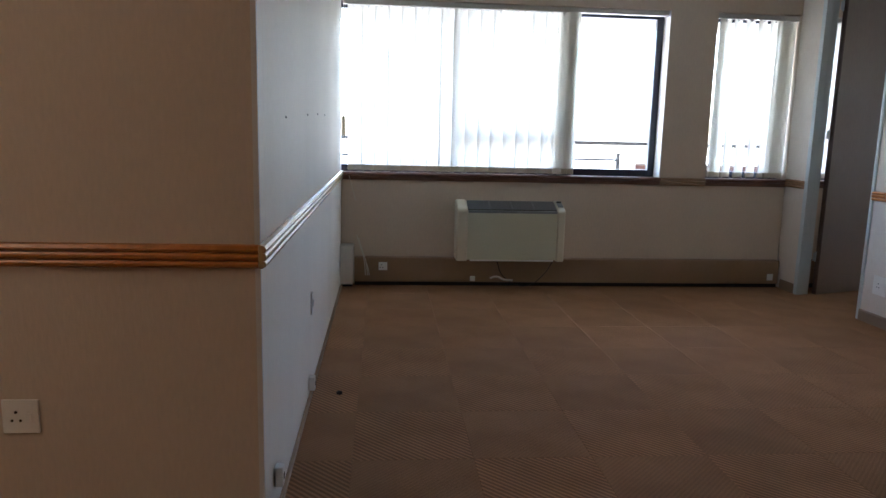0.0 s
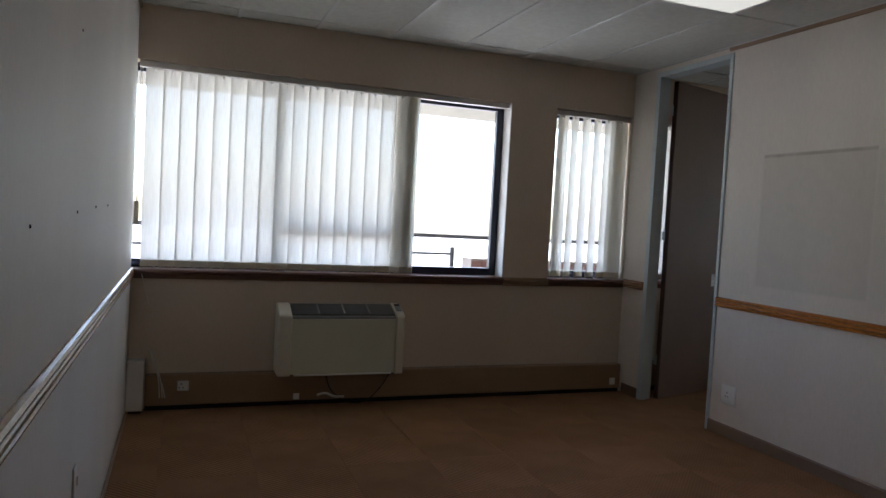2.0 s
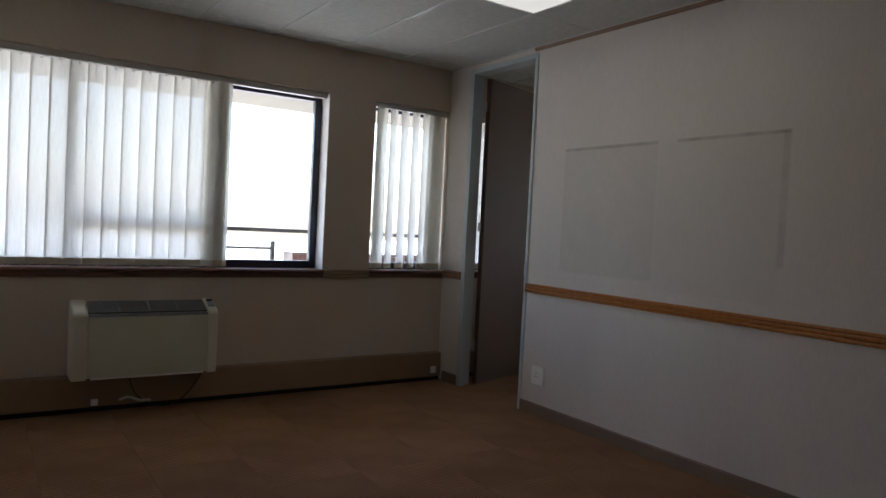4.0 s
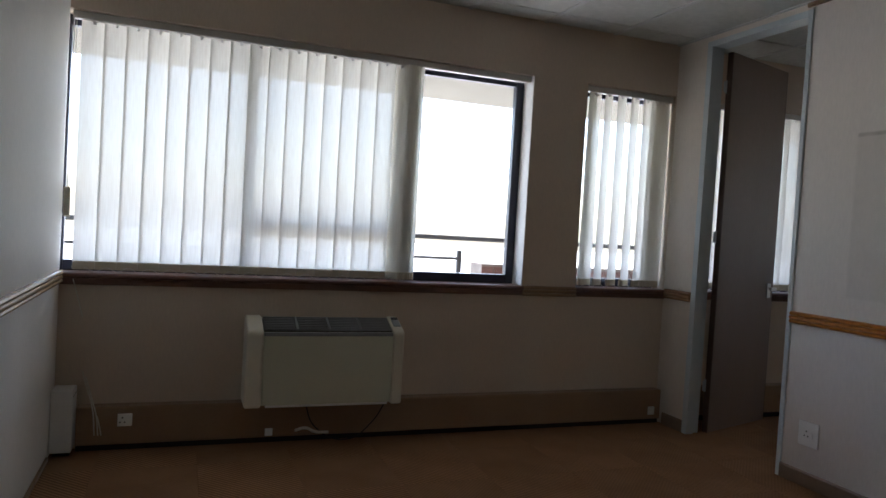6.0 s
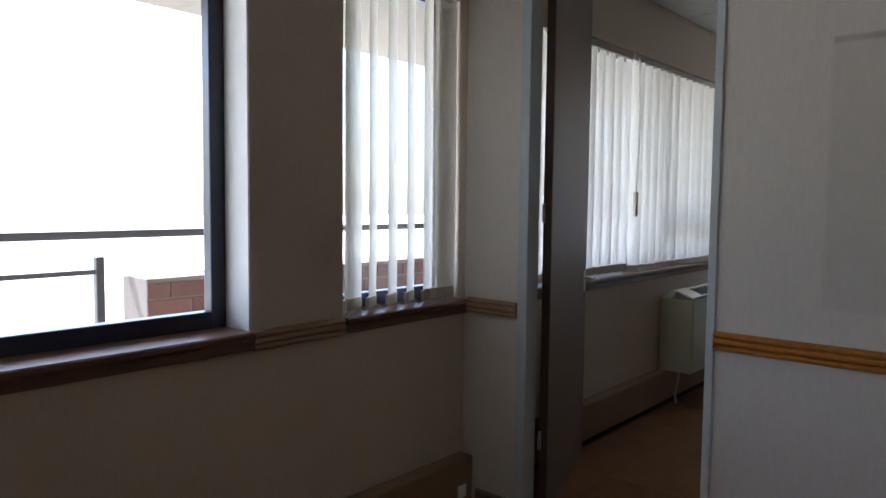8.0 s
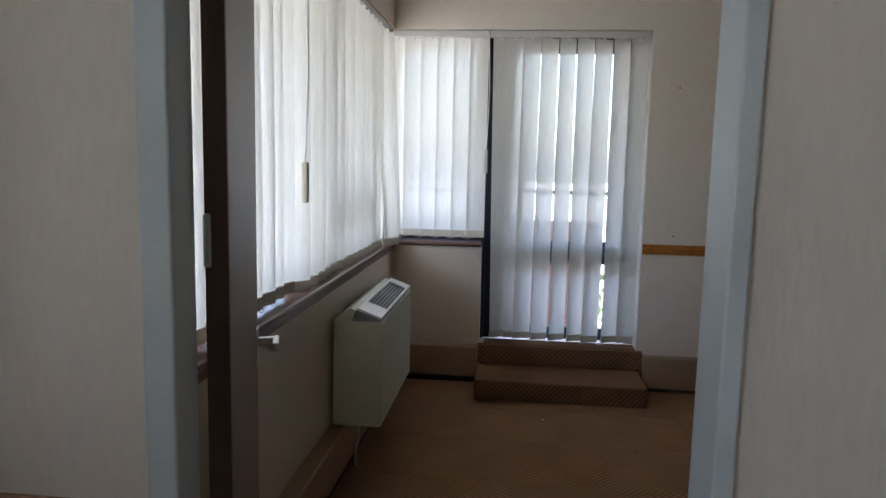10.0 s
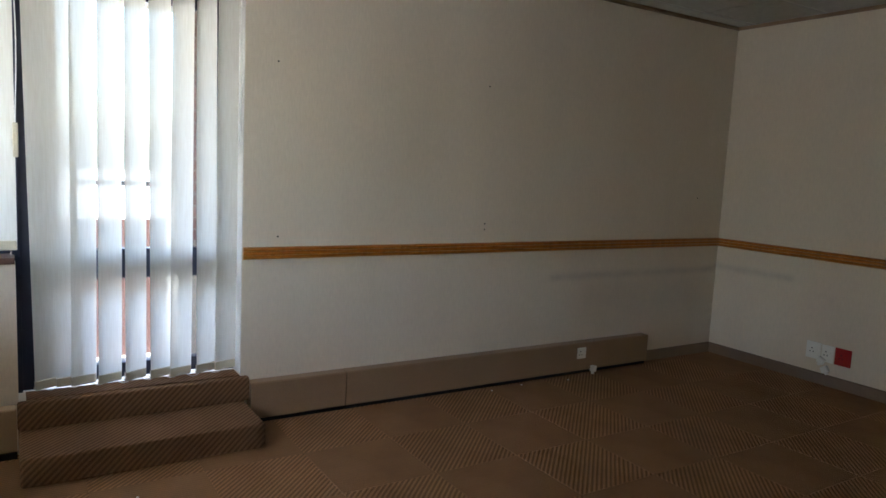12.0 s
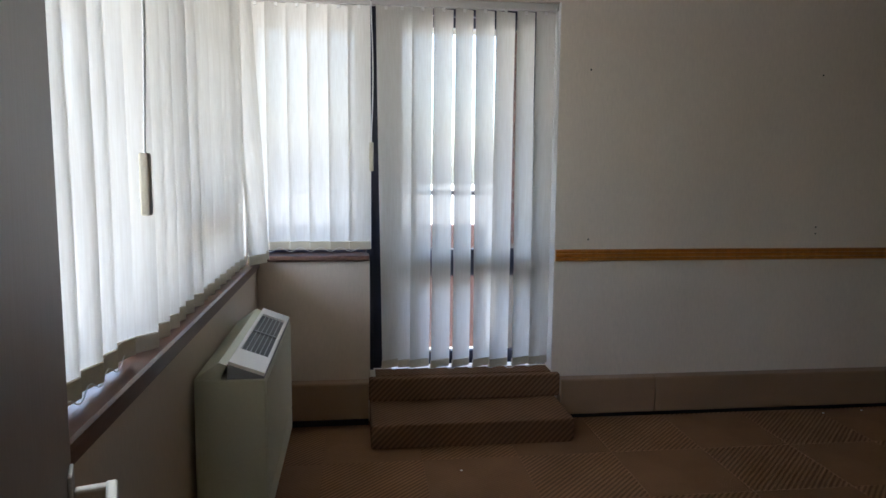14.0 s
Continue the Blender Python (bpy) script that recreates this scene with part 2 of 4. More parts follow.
M_BARK = mat("bark", (0.12, 0.085, 0.06), rough=0.9, var=0.3, scale=20, bump=0.4)
M_SMUT = mat("dark_lint", (0.01, 0.009, 0.009), rough=0.9)
# old board outline on the partition and the scuffs in the far room
smear(M_WALL_P, (3.9, 1.66, 1.10, 4.0, 2.49, 1.985), (0.58, 0.53, 0.46), 0.75, 0.012, 0.9)
smear(M_WALL_P, (3.9, 0.83, 1.05, 4.0, 1.65, 1.97), (0.68, 0.63, 0.55), 0.75, 0.012, 0.9)
smear(M_WALL_P, (3.9, 1.66, 1.965, 4.0, 2.49, 1.985), (0.26, 0.21, 0.15), 0.75, 0.006, 0.5)
smear(M_WALL_P, (3.9, 0.80, 1.965, 4.0, 1.52, 1.985), (0.26, 0.21, 0.15), 0.75, 0.006, 0.5)
smear(M_WALL_P, (3.9, 0.80, 1.25, 4.0, 0.84, 1.98), (0.36, 0.30, 0.24), 0.55, 0.012, 0.5)
smear(M_WALL_E, (7.7, -1.8, 0.72, 7.9, 0.05, 0.765), (0.36, 0.32, 0.28), 0.6, 0.03, 0.7)
smear(M_WALL_E, (7.7, -1.75, 0.40, 7.9, -0.25, 0.70), (0.48, 0.44, 0.39), 0.4, 0.14, 0.9)
smear(M_WALL_E, (7.1, -1.9, 0.745, 7.85, -1.8, 0.79), (0.36, 0.33, 0.30), 0.55, 0.03, 0.7)


# ---- mesh tools ----
def bx(bm, x0, y0, z0, x1, y1, z1, mi=0, bevel=0.0):
    x0, x1 = min(x0, x1), max(x0, x1)
    y0, y1 = min(y0, y1), max(y0, y1)
    z0, z1 = min(z0, z1), max(z0, z1)
    v = [bm.verts.new((x, y, z)) for x in (x0, x1) for y in (y0, y1) for z in (z0, z1)]
    fs = []
    for idx in ((0, 1, 3, 2), (4, 6, 7, 5), (0, 4, 5, 1), (2, 3, 7, 6), (0, 2, 6, 4), (1, 5, 7, 3)):
        f = bm.faces.new([v[i] for i in idx])
        f.material_index = mi
        fs.append(f)
    if bevel:
        es = list({e for f in fs for e in f.edges})
        r = bmesh.ops.bevel(bm, geom=es, offset=bevel, segments=2, affect="EDGES", profile=0.5)
        for f in r["faces"]:
            f.material_index = mi


def ob_from(name, bm, mats, parent=None, smooth=False, at=None):
    me = bpy.data.meshes.new(name)
    bmesh.ops.recalc_face_normals(bm, faces=bm.faces)
    bm.to_mesh(me)
    bm.free()
    for m in (mats if isinstance(mats, (list, tuple)) else [mats]):
        me.materials.append(m)
    if smooth:
        for p in me.polygons:
            p.use_smooth = True
    ob = new(name, me)
    if at is not None:
        ob.matrix_basis = at
    if parent is not None:
        ob.parent = parent
    return ob


def boxes(name, items, m, parent=None, bevel=0.0, at=None):
    bm = bmesh.new()
    for it in items:
        bx(bm, *it[:6], mi=it[6] if len(it) > 6 else 0, bevel=bevel)
    return ob_from(name, bm, m, parent, at=at)


def sweep(name, profile, p0, p1, out, m, parent=None):
    """A moulding of that profile (out, up) from p0 to p1; out is the direction away from the wall."""
    bm = bmesh.new()
    p0, p1, out = Vector(p0), Vector(p1), Vector(out)
    rings = [[bm.verts.new(p + out * a + Vector((0, 0, b))) for a, b in profile] for p in (p0, p1)]
    k = len(profile)
    for i in range(k):
        bm.faces.new((rings[0][i], rings[0][(i + 1) % k], rings[1][(i + 1) % k], rings[1][i]))
    bm.faces.new(rings[0])
    bm.faces.new(list(reversed(rings[1])))
    return ob_from(name, bm, m, parent)


def tube(name, pts, r, m, parent=None, closed=False):
    cu = bpy.data.curves.new(name, "CURVE")
    cu.dimensions, cu.bevel_depth, cu.bevel_resolution, cu.resolution_u = "3D", r, 2, 6
    sp = cu.splines.new("BEZIER")
    sp.bezier_points.add(len(pts) - 1)
    for b, p in zip(sp.bezier_points, pts):
        b.co, b.handle_left_type, b.handle_right_type = p, "AUTO", "AUTO"
    dg = new(name + "_tmp", cu)
    me = bpy.data.meshes.new_from_object(dg.evaluated_get(bpy.context.evaluated_depsgraph_get()))
    bpy.data.objects.remove(dg)
    me.materials.clear()
    me.materials.append(m)
    me.name = name
    ob = new(name, me)
    if parent is not None:
        ob.parent = parent
    return ob


def structure(ob, label):
    return tagged(ob, label, kind="structure")


# ---- setting: walls ----
NB = NY + 0.25
EB = EX + 0.25
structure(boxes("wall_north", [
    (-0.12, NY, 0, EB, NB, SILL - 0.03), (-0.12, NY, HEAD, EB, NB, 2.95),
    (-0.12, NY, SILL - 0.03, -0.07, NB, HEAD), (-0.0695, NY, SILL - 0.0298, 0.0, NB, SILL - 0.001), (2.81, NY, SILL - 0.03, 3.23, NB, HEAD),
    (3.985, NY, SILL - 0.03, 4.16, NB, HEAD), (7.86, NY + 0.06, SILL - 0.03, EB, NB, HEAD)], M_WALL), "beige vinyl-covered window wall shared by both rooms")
structure(boxes("wall_west", [(-0.12, 0.122, 0, 0, NY - 0.002, 2.95), (-0.0015, 0.001, 0, 0, 0.121, 2.95)], M_WALL_W), "vinyl-covered side wall with drill holes, coloured paler for window light")
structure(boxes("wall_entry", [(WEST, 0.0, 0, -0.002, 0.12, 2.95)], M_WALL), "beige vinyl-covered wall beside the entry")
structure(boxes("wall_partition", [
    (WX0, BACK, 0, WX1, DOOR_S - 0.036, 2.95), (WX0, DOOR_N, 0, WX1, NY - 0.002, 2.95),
    (WX0, DOOR_S - 0.036, 2.74, WX1, DOOR_N, 2.95)], M_WALL_P), "beige partition with the outline of a removed board, coloured paler for window light")
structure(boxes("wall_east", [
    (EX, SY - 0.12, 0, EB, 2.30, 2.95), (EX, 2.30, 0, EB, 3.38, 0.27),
    (EX, 2.30, HEAD, EB, NY - 0.002, 2.95)], M_WALL_E), "beige end wall with grey scuff marks, coloured paler for window light")
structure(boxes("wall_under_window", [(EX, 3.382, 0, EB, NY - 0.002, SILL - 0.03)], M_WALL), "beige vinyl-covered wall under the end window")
structure(boxes("wall_south", [(WX1 + 0.002, SY - 0.12, 0, EX - 0.002, SY, 2.95)], M_WALL_E), "beige wall at the far room's end, coloured paler for window light")
structure(boxes("wall_back", [(WEST, BACK - 0.12, 0, WX1, BACK, 2.95)], M_WALL), "plain beige wall behind the entry")
structure(boxes("wall_side", [(WEST - 0.12, BACK - 0.12, 0, WEST, 0.12, 2.95)], M_WALL), "plain beige wall beside the entry space")
# trim between end window and door
structure(boxes("trim_reveal", [(EX + 0.004, 2.296, 0.285, EB, 2.304, HEAD), (2.806, NY + 0.004, SILL, 2.812, NB, HEAD), (3.226, NY + 0.004, SILL, 3.232, NB, HEAD)], M_REVEAL), "white painted window and door reveals")

# ceilings: boards in a grid of bars
def ceiling(name, x0, y0, x1, y1, ox, oy, sx, sy, label):
    bm = bmesh.new()
    bx(bm, x0, y0, CZ + 0.012, x1, y1, CZ + 0.05, 2)
    xs = [ox + k * sx for k in range(-20, 20) if x0 < ox + k * sx < x1]
    ys = [oy + k * sy for k in range(-20, 20) if y0 < oy + k * sy < y1]
    ex, ey = [x0] + xs + [x1], [y0] + ys + [y1]
    for a, b in zip(ex, ex[1:]):
        for c, d in zip(ey, ey[1:]):
            if name == "ceiling_1" and any(a < u < b and c < v < d for u, v in LAMPS):
                continue
            bx(bm, a + 0.004, c + 0.006, CZ, b - 0.004, d - 0.006, CZ + 0.01, 0)
    for a in xs:
        bx(bm, a - 0.014, y0, CZ - 0.006, a + 0.014, y1, CZ - 0.001, 1)
    return structure(ob_from(name, bm, [M_CEIL, M_TBAR, M_TGAP]), label)


LAMPS = ((3.15, 1.5), (-1.85, -1.6))
ceiling("ceiling_1", WEST, BACK, WX0 - 0.002, NY - 0.002, 3.42, 2.26, 0.555, 1.54, "grey-white suspended ceiling boards in metal bars")
ceiling("ceiling_2", WX1 + 0.002, SY + 0.002, EX - 0.002, NY - 0.002, 7.06, -1.2, 0.6, 1.2, "grey-white suspended ceiling boards in the far room")
trims = []
for nm, p0, p1, out in (("a", (WX0, BACK, CZ - 0.03), (WX0, DOOR_S, CZ - 0.03), (-1, 0, 0)), ("b", (0, 0, CZ - 0.03), (0, NY, CZ - 0.03), (1, 0, 0)),
                        ("c", (EX, SY, CZ - 0.03), (EX, NY, CZ - 0.03), (-1, 0, 0)), ("d", (WX1, SY, CZ - 0.03), (EX, SY, CZ - 0.03), (0, 1, 0))):
    structure(sweep("trim_ceiling", [(0.002, 0), (0.018, 0.0), (0.018, 0.026), (0.002, 0.026)], p0, p1, out, M_TRUNK), "thin brown trim under the ceiling")



def ceiling_lamp(x, y, m, label):
    """A recessed tray lamp whose diffuser lies flush with the ceiling."""
    r = tagged(new("ceiling_lamp"), label, "lamp", "ceiling lamps")
    hx, hy = 0.2735, 0.766
    boxes("frame", [(-hx, -hy, -0.008, -hx + 0.02, hy, 0.006), (hx - 0.02, -hy, -0.008, hx, hy, 0.006),
                    (-hx + 0.02, -hy, -0.008, hx - 0.02, -hy + 0.02, 0.006), (-hx + 0.02, hy - 0.02, -0.008, hx - 0.02, hy, 0.006)], M_TBAR, r)
    boxes("diffuser", [(-hx + 0.022, -hy + 0.022, -0.004, hx - 0.022, hy - 0.022, 0.002)], m, r)
    r.matrix_basis = pose(x, y, CZ - 0.001)
    return r


ceiling_lamp(3.1425, 1.49, M_LAMP, "recessed fluorescent ceiling lamp with a cream diffuser")
ceiling_lamp(-1.8525, -1.59, M_LAMP_WARM, "recessed warm ceiling lamp over the entry space")


# ---- mouldings ----
RAIL_PROFILE = [(0.002, -0.034), (0.012, -0.034), (0.022, -0.028), (0.024, -0.020), (0.020, -0.014), (0.010, -0.012), (0.020, -0.010), (0.024, -0.004), (0.024, 0.004), (0.020, 0.010), (0.010, 0.012), (0.020, 0.014), (0.024, 0.022), (0.018, 0.032), (0.008, 0.035), (0.002, 0.035)]
for p0, p1, out, m in (((0, -0.022, RAIL_Z), (0, NY - 0.03, RAIL_Z), (1, 0, 0), M_OAK_SHEEN), ((WEST, 0, RAIL_Z), (0.0, 0, RAIL_Z), (0, -1, 0), M_OAK),
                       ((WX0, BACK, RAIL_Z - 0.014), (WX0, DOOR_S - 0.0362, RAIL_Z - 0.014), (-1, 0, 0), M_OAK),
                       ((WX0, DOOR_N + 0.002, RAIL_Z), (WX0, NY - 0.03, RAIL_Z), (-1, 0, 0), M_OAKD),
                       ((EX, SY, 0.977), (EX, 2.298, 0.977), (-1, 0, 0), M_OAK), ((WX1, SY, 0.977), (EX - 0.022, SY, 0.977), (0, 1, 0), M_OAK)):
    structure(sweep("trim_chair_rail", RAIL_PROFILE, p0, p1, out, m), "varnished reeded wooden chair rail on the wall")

# window boards with a rounded nose
NOSE = [(0.0, -0.03), (0.022, -0.03), (0.032, -0.02), (0.032, -0.006), (0.024, 0.0), (0.0, 0.0)]
for a, b in ((0.002, 2.81), (3.23, 3.983), (4.087, 7.818)):
    structure(sweep("trim_sill", [(-0.16, -0.03), *NOSE[1:-1], (-0.16, 0.0)], (a, NY, SILL), (b, NY, SILL), (0, -1, 0), M_SILLW), "dark brown varnished window sill")
    structure(boxes("trim_sill_apron", [(a, NY - 0.016, SILL - 0.065, b, NY - 0.002, SILL - 0.031)], M_SILLW), "dark brown wooden strip under the sill")
structure(sweep("trim_pier", RAIL_PROFILE, (2.812, NY, SILL - 0.035), (3.228, NY, SILL - 0.035), (0, -1, 0), M_TRUNK), "painted reeded strip across the window pier")
structure(sweep("trim_sill", [(-0.16, -0.03), *NOSE[1:-1], (-0.16, 0.0)], (EX, 3.385, SILL), (EX, NY - 0.034, SILL), (-1, 0, 0), M_SILLW), "dark brown varnished window sill")

# skirting and trunking
SK = [(0.002, 0.0), (0.014, 0.0), (0.014, 0.075), (0.008, 0.085), (0.002, 0.085)]
for p0, p1, out in (((WX0, BACK, 0.006), (WX0, DOOR_S - 0.036, 0.006), (-1, 0, 0)), ((WX0, DOOR_N, 0.006), (WX0, NY - 0.09, 0.006), (-1, 0, 0)),
                    ((WX1 + 0.002, SY, 0.006), (EX - 0.016, SY, 0.006), (0, 1, 0)), ((EX, SY, 0.006), (EX, -0.952, 0.006), (-1, 0, 0)),
                    ((WX1, SY, 0.006), (WX1, DOOR_S - 0.036, 0.006), (1, 0, 0))):
    structure(sweep("baseboard", SK, p0, p1, out, M_SKIRT), "low brown painted skirting board")
TR = [(0.002, 0.0), (0.075, 0.0), (0.08, 0.005), (0.08, 0.205), (0.074, 0.212), (0.002, 0.212)]
def trunking(p0, p1, out):
    t = sweep("trim_trunking", TR, p0, p1, out, M_TRUNK)
    structure(t, "brown painted cable trunking along the wall foot")
    # added dark strip that paints the shade in the gap beneath
    g = sweep("trim_gap_shade", [(0.002, 0.0), (0.06, 0.0), (0.06, 0.03), (0.002, 0.03)], (p0[0], p0[1], 0.007), (p1[0], p1[1], 0.007), out, M_GAP_SHADE)
    structure(g, "dark strip standing in for the shade under the cable trunking")
trunking((0.12, NY, 0.042), (3.96, NY, 0.042), (0, -1, 0))
trunking((EX, 1.682, 0.034), (EX, 2.262, 0.034), (-1, 0, 0))
trunking((EX, -0.28, 0.034), (EX, 1.676, 0.034), (-1, 0, 0))
trunking((EX, -0.952, 0.034), (EX, -0.286, 0.034), (-1, 0, 0))
trunking((EX, 3.392, 0.05), (EX, NY - 0.09, 0.05), (-1, 0, 0))
trunking((WX1 + 0.01, NY, 0.05), (EX - 0.002, NY, 0.05), (0, -1, 0))
structure(sweep("trim_entry_trunking", [(0.002, 0.0), (0.03, 0), (0.03, 0.17), (0.024, 0.18), (0.002, 0.18)], (WEST, 0, 0.006), (-0.03, 0, 0.006), (0, -1, 0), M_TRUNK), "brown painted skirting on the entry wall")
structure(boxes("trim_corner_bead", [(-0.012, -0.006, 0.006, 0.004, 0.012, RAIL_Z - 0.031), (-0.012, -0.006, RAIL_Z + 0.031, 0.004, 0.012, CZ)], M_REVEAL), "white plastic corner bead")
# surface cable duct at the foot of the pale wall
structure(boxes("trim_cable_duct", [(0.002, 0.05, 0.008, 0.016, 3.8, 0.034)], M_TRUNK, bevel=0.003), "narrow brown cable duct at the wall foot")


# ---- windows ----
def window(name, axis, fixed, a, b, z0, z1, mullions, transoms, label):
    """A frame in a wall; axis 0 runs along x at y=fixed, axis 1 runs along y at x=fixed."""
    root = structure(new(name), label)
    w, d = 0.06, 0.05
    fr = []
    def put(u0, u1, c, e, w0=0.0):
        if axis == 0:
            fr.append((u0, fixed - d / 2 + w0, c, u1, fixed + d / 2 - w0, e))
        else:
            fr.append((fixed - d / 2 + w0, u0, c, fixed + d / 2 - w0, u1, e))
    put(a, a + w, z0, z1), put(b - w, b, z0, z1), put(a + w, b - w, z0, z0 + w), put(a + w, b - w, z1 - w, z1)
    for mx in mullions:
        put(mx - 0.035, mx + 0.035, z0 + w, z1 - w)
    for u0, u1, z in transoms:
        put(u0, u1, z - 0.04, z + 0.04, 0.004)
    boxes("frame", fr, M_NAVY, root, bevel=0.004)
    cuts = [a + w] + sorted(mullions) + [b - w]
    for u0, u1 in zip(cuts, cuts[1:]):
        g = (u0, fixed - 0.003, z0 + w, u1, fixed + 0.003, z1 - w) if axis == 0 else (fixed - 0.003, u0, z0 + w, fixed + 0.003, u1, z1 - w)
        p = boxes("pane", [g], M_GLASS, root)
        p.visible_shadow = False
    return root


window("window_1", 0, NY + 0.17, -0.068, 2.808, SILL, HEAD, [0.98, 1.98], [(1.015, 1.945, 1.30)], "wide navy-framed window over the sill")
window("window_2", 0, NY + 0.17, 3.234, 3.983, SILL, HEAD, [], [], "narrow navy-framed window beside the door")
window("window_3", 0, NY + 0.17, 4.162, 7.858, SILL, HEAD, [5.15, 6.3, 7.25], [(6.335, 7.215, 1.30)], "wide navy-framed window in the far room")
window("window_4", 1, EX + 0.17, 3.40, NY + 0.055, SILL, HEAD, [], [], "narrow navy-framed end window beside the glazed door")
gd = structure(new("door_2"), "navy aluminium glazed balcony door, closed, above two steps")
boxes("frame", [(EX + 0.13, 2.306, 0.285, EX + 0.2, 2.37, HEAD), (EX + 0.13, 3.26, 0.285, EX + 0.2, 3.398, HEAD), (EX + 0.13, 2.37, HEAD - 0.07, EX + 0.2, 3.26, HEAD)], M_NAVY, gd, bevel=0.004)
boxes("leaf", [(EX + 0.14, 2.374, 0.30, EX + 0.185, 2.44, 2.34), (EX + 0.14, 3.19, 0.30, EX + 0.185, 3.256, 2.34), (EX + 0.14, 2.44, 0.30, EX + 0.185, 3.19, 0.38),
               (EX + 0.14, 2.44, 0.84, EX + 0.185, 3.19, 1.0), (EX + 0.14, 2.44, 2.28, EX + 0.185, 3.19, 2.34)], M_NAVY, gd, bevel=0.004)
for z0, z1 in ((0.38, 0.84), (1.0, 2.28)):
    boxes("pane", [(EX + 0.16, 2.44, z0, EX + 0.166, 3.19, z1)], M_GLASS, gd).visible_shadow = False
structure(boxes("trim_door_post", [(EX + 0.1, 3.36, 0.285, EX + 0.128, 3.396, HEAD)], M_NAVY, bevel=0.003), "navy post between end window and balcony door")


# ---- vertical blinds ----
def slat_mesh(length, width, pocket_depth=0.045):
    bm = bmesh.new()
    nx, nz = 6, 14
    grid = []
    for j in range(nz + 1):
        z = -length * j / nz
        row = []
        for i in range(nx + 1):
            u = i / nx - 0.5
            row.append(bm.verts.new((u * width, 0.004 * (0.25 - u * u) * 4 + 0.0018 * math.sin(j * 0.45 + u), z)))
        grid.append(row)
    for j in range(nz):
        for i in range(nx):
            bm.faces.new((grid[j][i], grid[j][i + 1], grid[j + 1][i + 1], grid[j + 1][i]))
    bm.normal_update()
    me = bpy.data.meshes.new("slat")
    bm.to_mesh(me)
    bm.free()
    me.materials.append(M_FABRIC)
    for p in me.polygons:
        p.use_smooth = True
    bm = bmesh.new()
    bx(bm, -width / 2 + 0.002, -0.003, -length - 0.002, width / 2 - 0.002, 0.012, -length + pocket_depth, 0, 0.003)
    bx(bm, -width / 2 - 0.004, 0.0, -length + 0.008, -width / 2 + 0.004, 0.006, -length + 0.016, 0)
    mp = bpy.data.meshes.new("weight_pocket")
    bm.to_mesh(mp)
    bm.free()
    mp.materials.append(M_POCKET)
    return me, mp


def blind(label, p0, p1, ztop, zbot, slats, chain=None):
    """slats: (metres from p0 along the track, turn, sway in degrees, drop, and a swing into the room where it has one)."""
    root = tagged(new("vertical_blind"), label, "blind", "vertical blinds")
    root.matrix_basis = pose(p0[0], p0[1], 0, 0, 0, math.degrees(math.atan2(p1[1] - p0[1], p1[0] - p0[0])))
    span = math.hypot(p1[0] - p0[0], p1[1] - p0[1])
    boxes("track", [(0, -0.024, ztop - 0.042, span, 0.02, ztop)], M_HEADRAIL, root, bevel=0.004)
    length = ztop - 0.040 - zbot
    me, mp = slat_mesh(length, 0.127)
    bm = bmesh.new()
    for s, *_ in slats:
        bx(bm, s - 0.008, -0.006, ztop - 0.06, s + 0.008, 0.006, ztop - 0.034)
    tagged(ob_from("carriers", bm, M_WHITE, root), kind="stuff")
    for s, turn, sway, drop, *kick in slats:
        m = pose(s, 0, ztop - 0.040 - drop, kick[0] if kick else 0, sway, 0) @ pose(0, 0, 0, 0, 0, turn)
        o = new("slat", me)
        o.parent, o.matrix_basis = root, m
        o = new("weight_pocket", mp)
        o.parent, o.matrix_basis = root, m
    # bottom link chain
    pts = []
    for i, (s, turn, sway, drop, *_) in enumerate(slats):
        zz = zbot + 0.012 - drop
        pts.append((s, -0.01, zz))
        if i + 1 < len(slats):
            pts.append(((s + slats[i + 1][0]) / 2, -0.012, zz - 0.022))
    if len(pts) > 1:
        tube("link_chain", pts, 0.0014, M_CHAIN, root)
    return root


def cord(label, x, y, ztop, zlow, weight=True):
    root = tagged(new("blind_cord"), label, "cord")
    tube("beaded_chain", [(x, y, ztop), (x + 0.004, y - 0.01, (ztop + zlow) / 2), (x, y, zlow)], 0.003, M_CHAIN, root)
    tube("pull_cord", [(x + 0.012, y, ztop), (x + 0.014, y - 0.01, (ztop + zlow) / 2), (x + 0.006, y, zlow)], 0.0018, M_CORD, root)
    if weight:
        boxes("weight", [(x - 0.016, y - 0.012, zlow - 0.16, x + 0.016, y + 0.012, zlow)], M_POCKET, root, bevel=0.005)
    return root


rnd = random.Random(4)
BY = NY + 0.05
BTOP = HEAD - 0.004
closed = [(0.105 + 0.1115 * k, 9 + rnd.uniform(-3, 3), rnd.uniform(-0.12, 0.12), 0) for k in range(16)]
stack = [(1.875 + 0.018 * k, -48 + 3 * k, rnd.uniform(-0.2, 0.2), 0) for k in range(6)]
blind("cream cloth vertical blind, drawn over most of the wide window", (0.01, BY), (2.80, BY), BTOP, SILL + 0.015, closed + stack)
blind("cream cloth vertical blind, half open, in the narrow window", (3.24, BY), (3.98, BY), BTOP, SILL + 0.015,
      [(0.06, 40, 0.3, 0), (0.09, 20, -0.2, 0)] + [(0.20 + 0.112 * k, 27 + rnd.uniform(-6, 6), rnd.uniform(-0.3, 0.3), 0) for k in range(4)] + [(0.615, 14, 0.2, 0), (0.655, 8, 0.2, 0), (0.675, 4, 0.2, 0)])
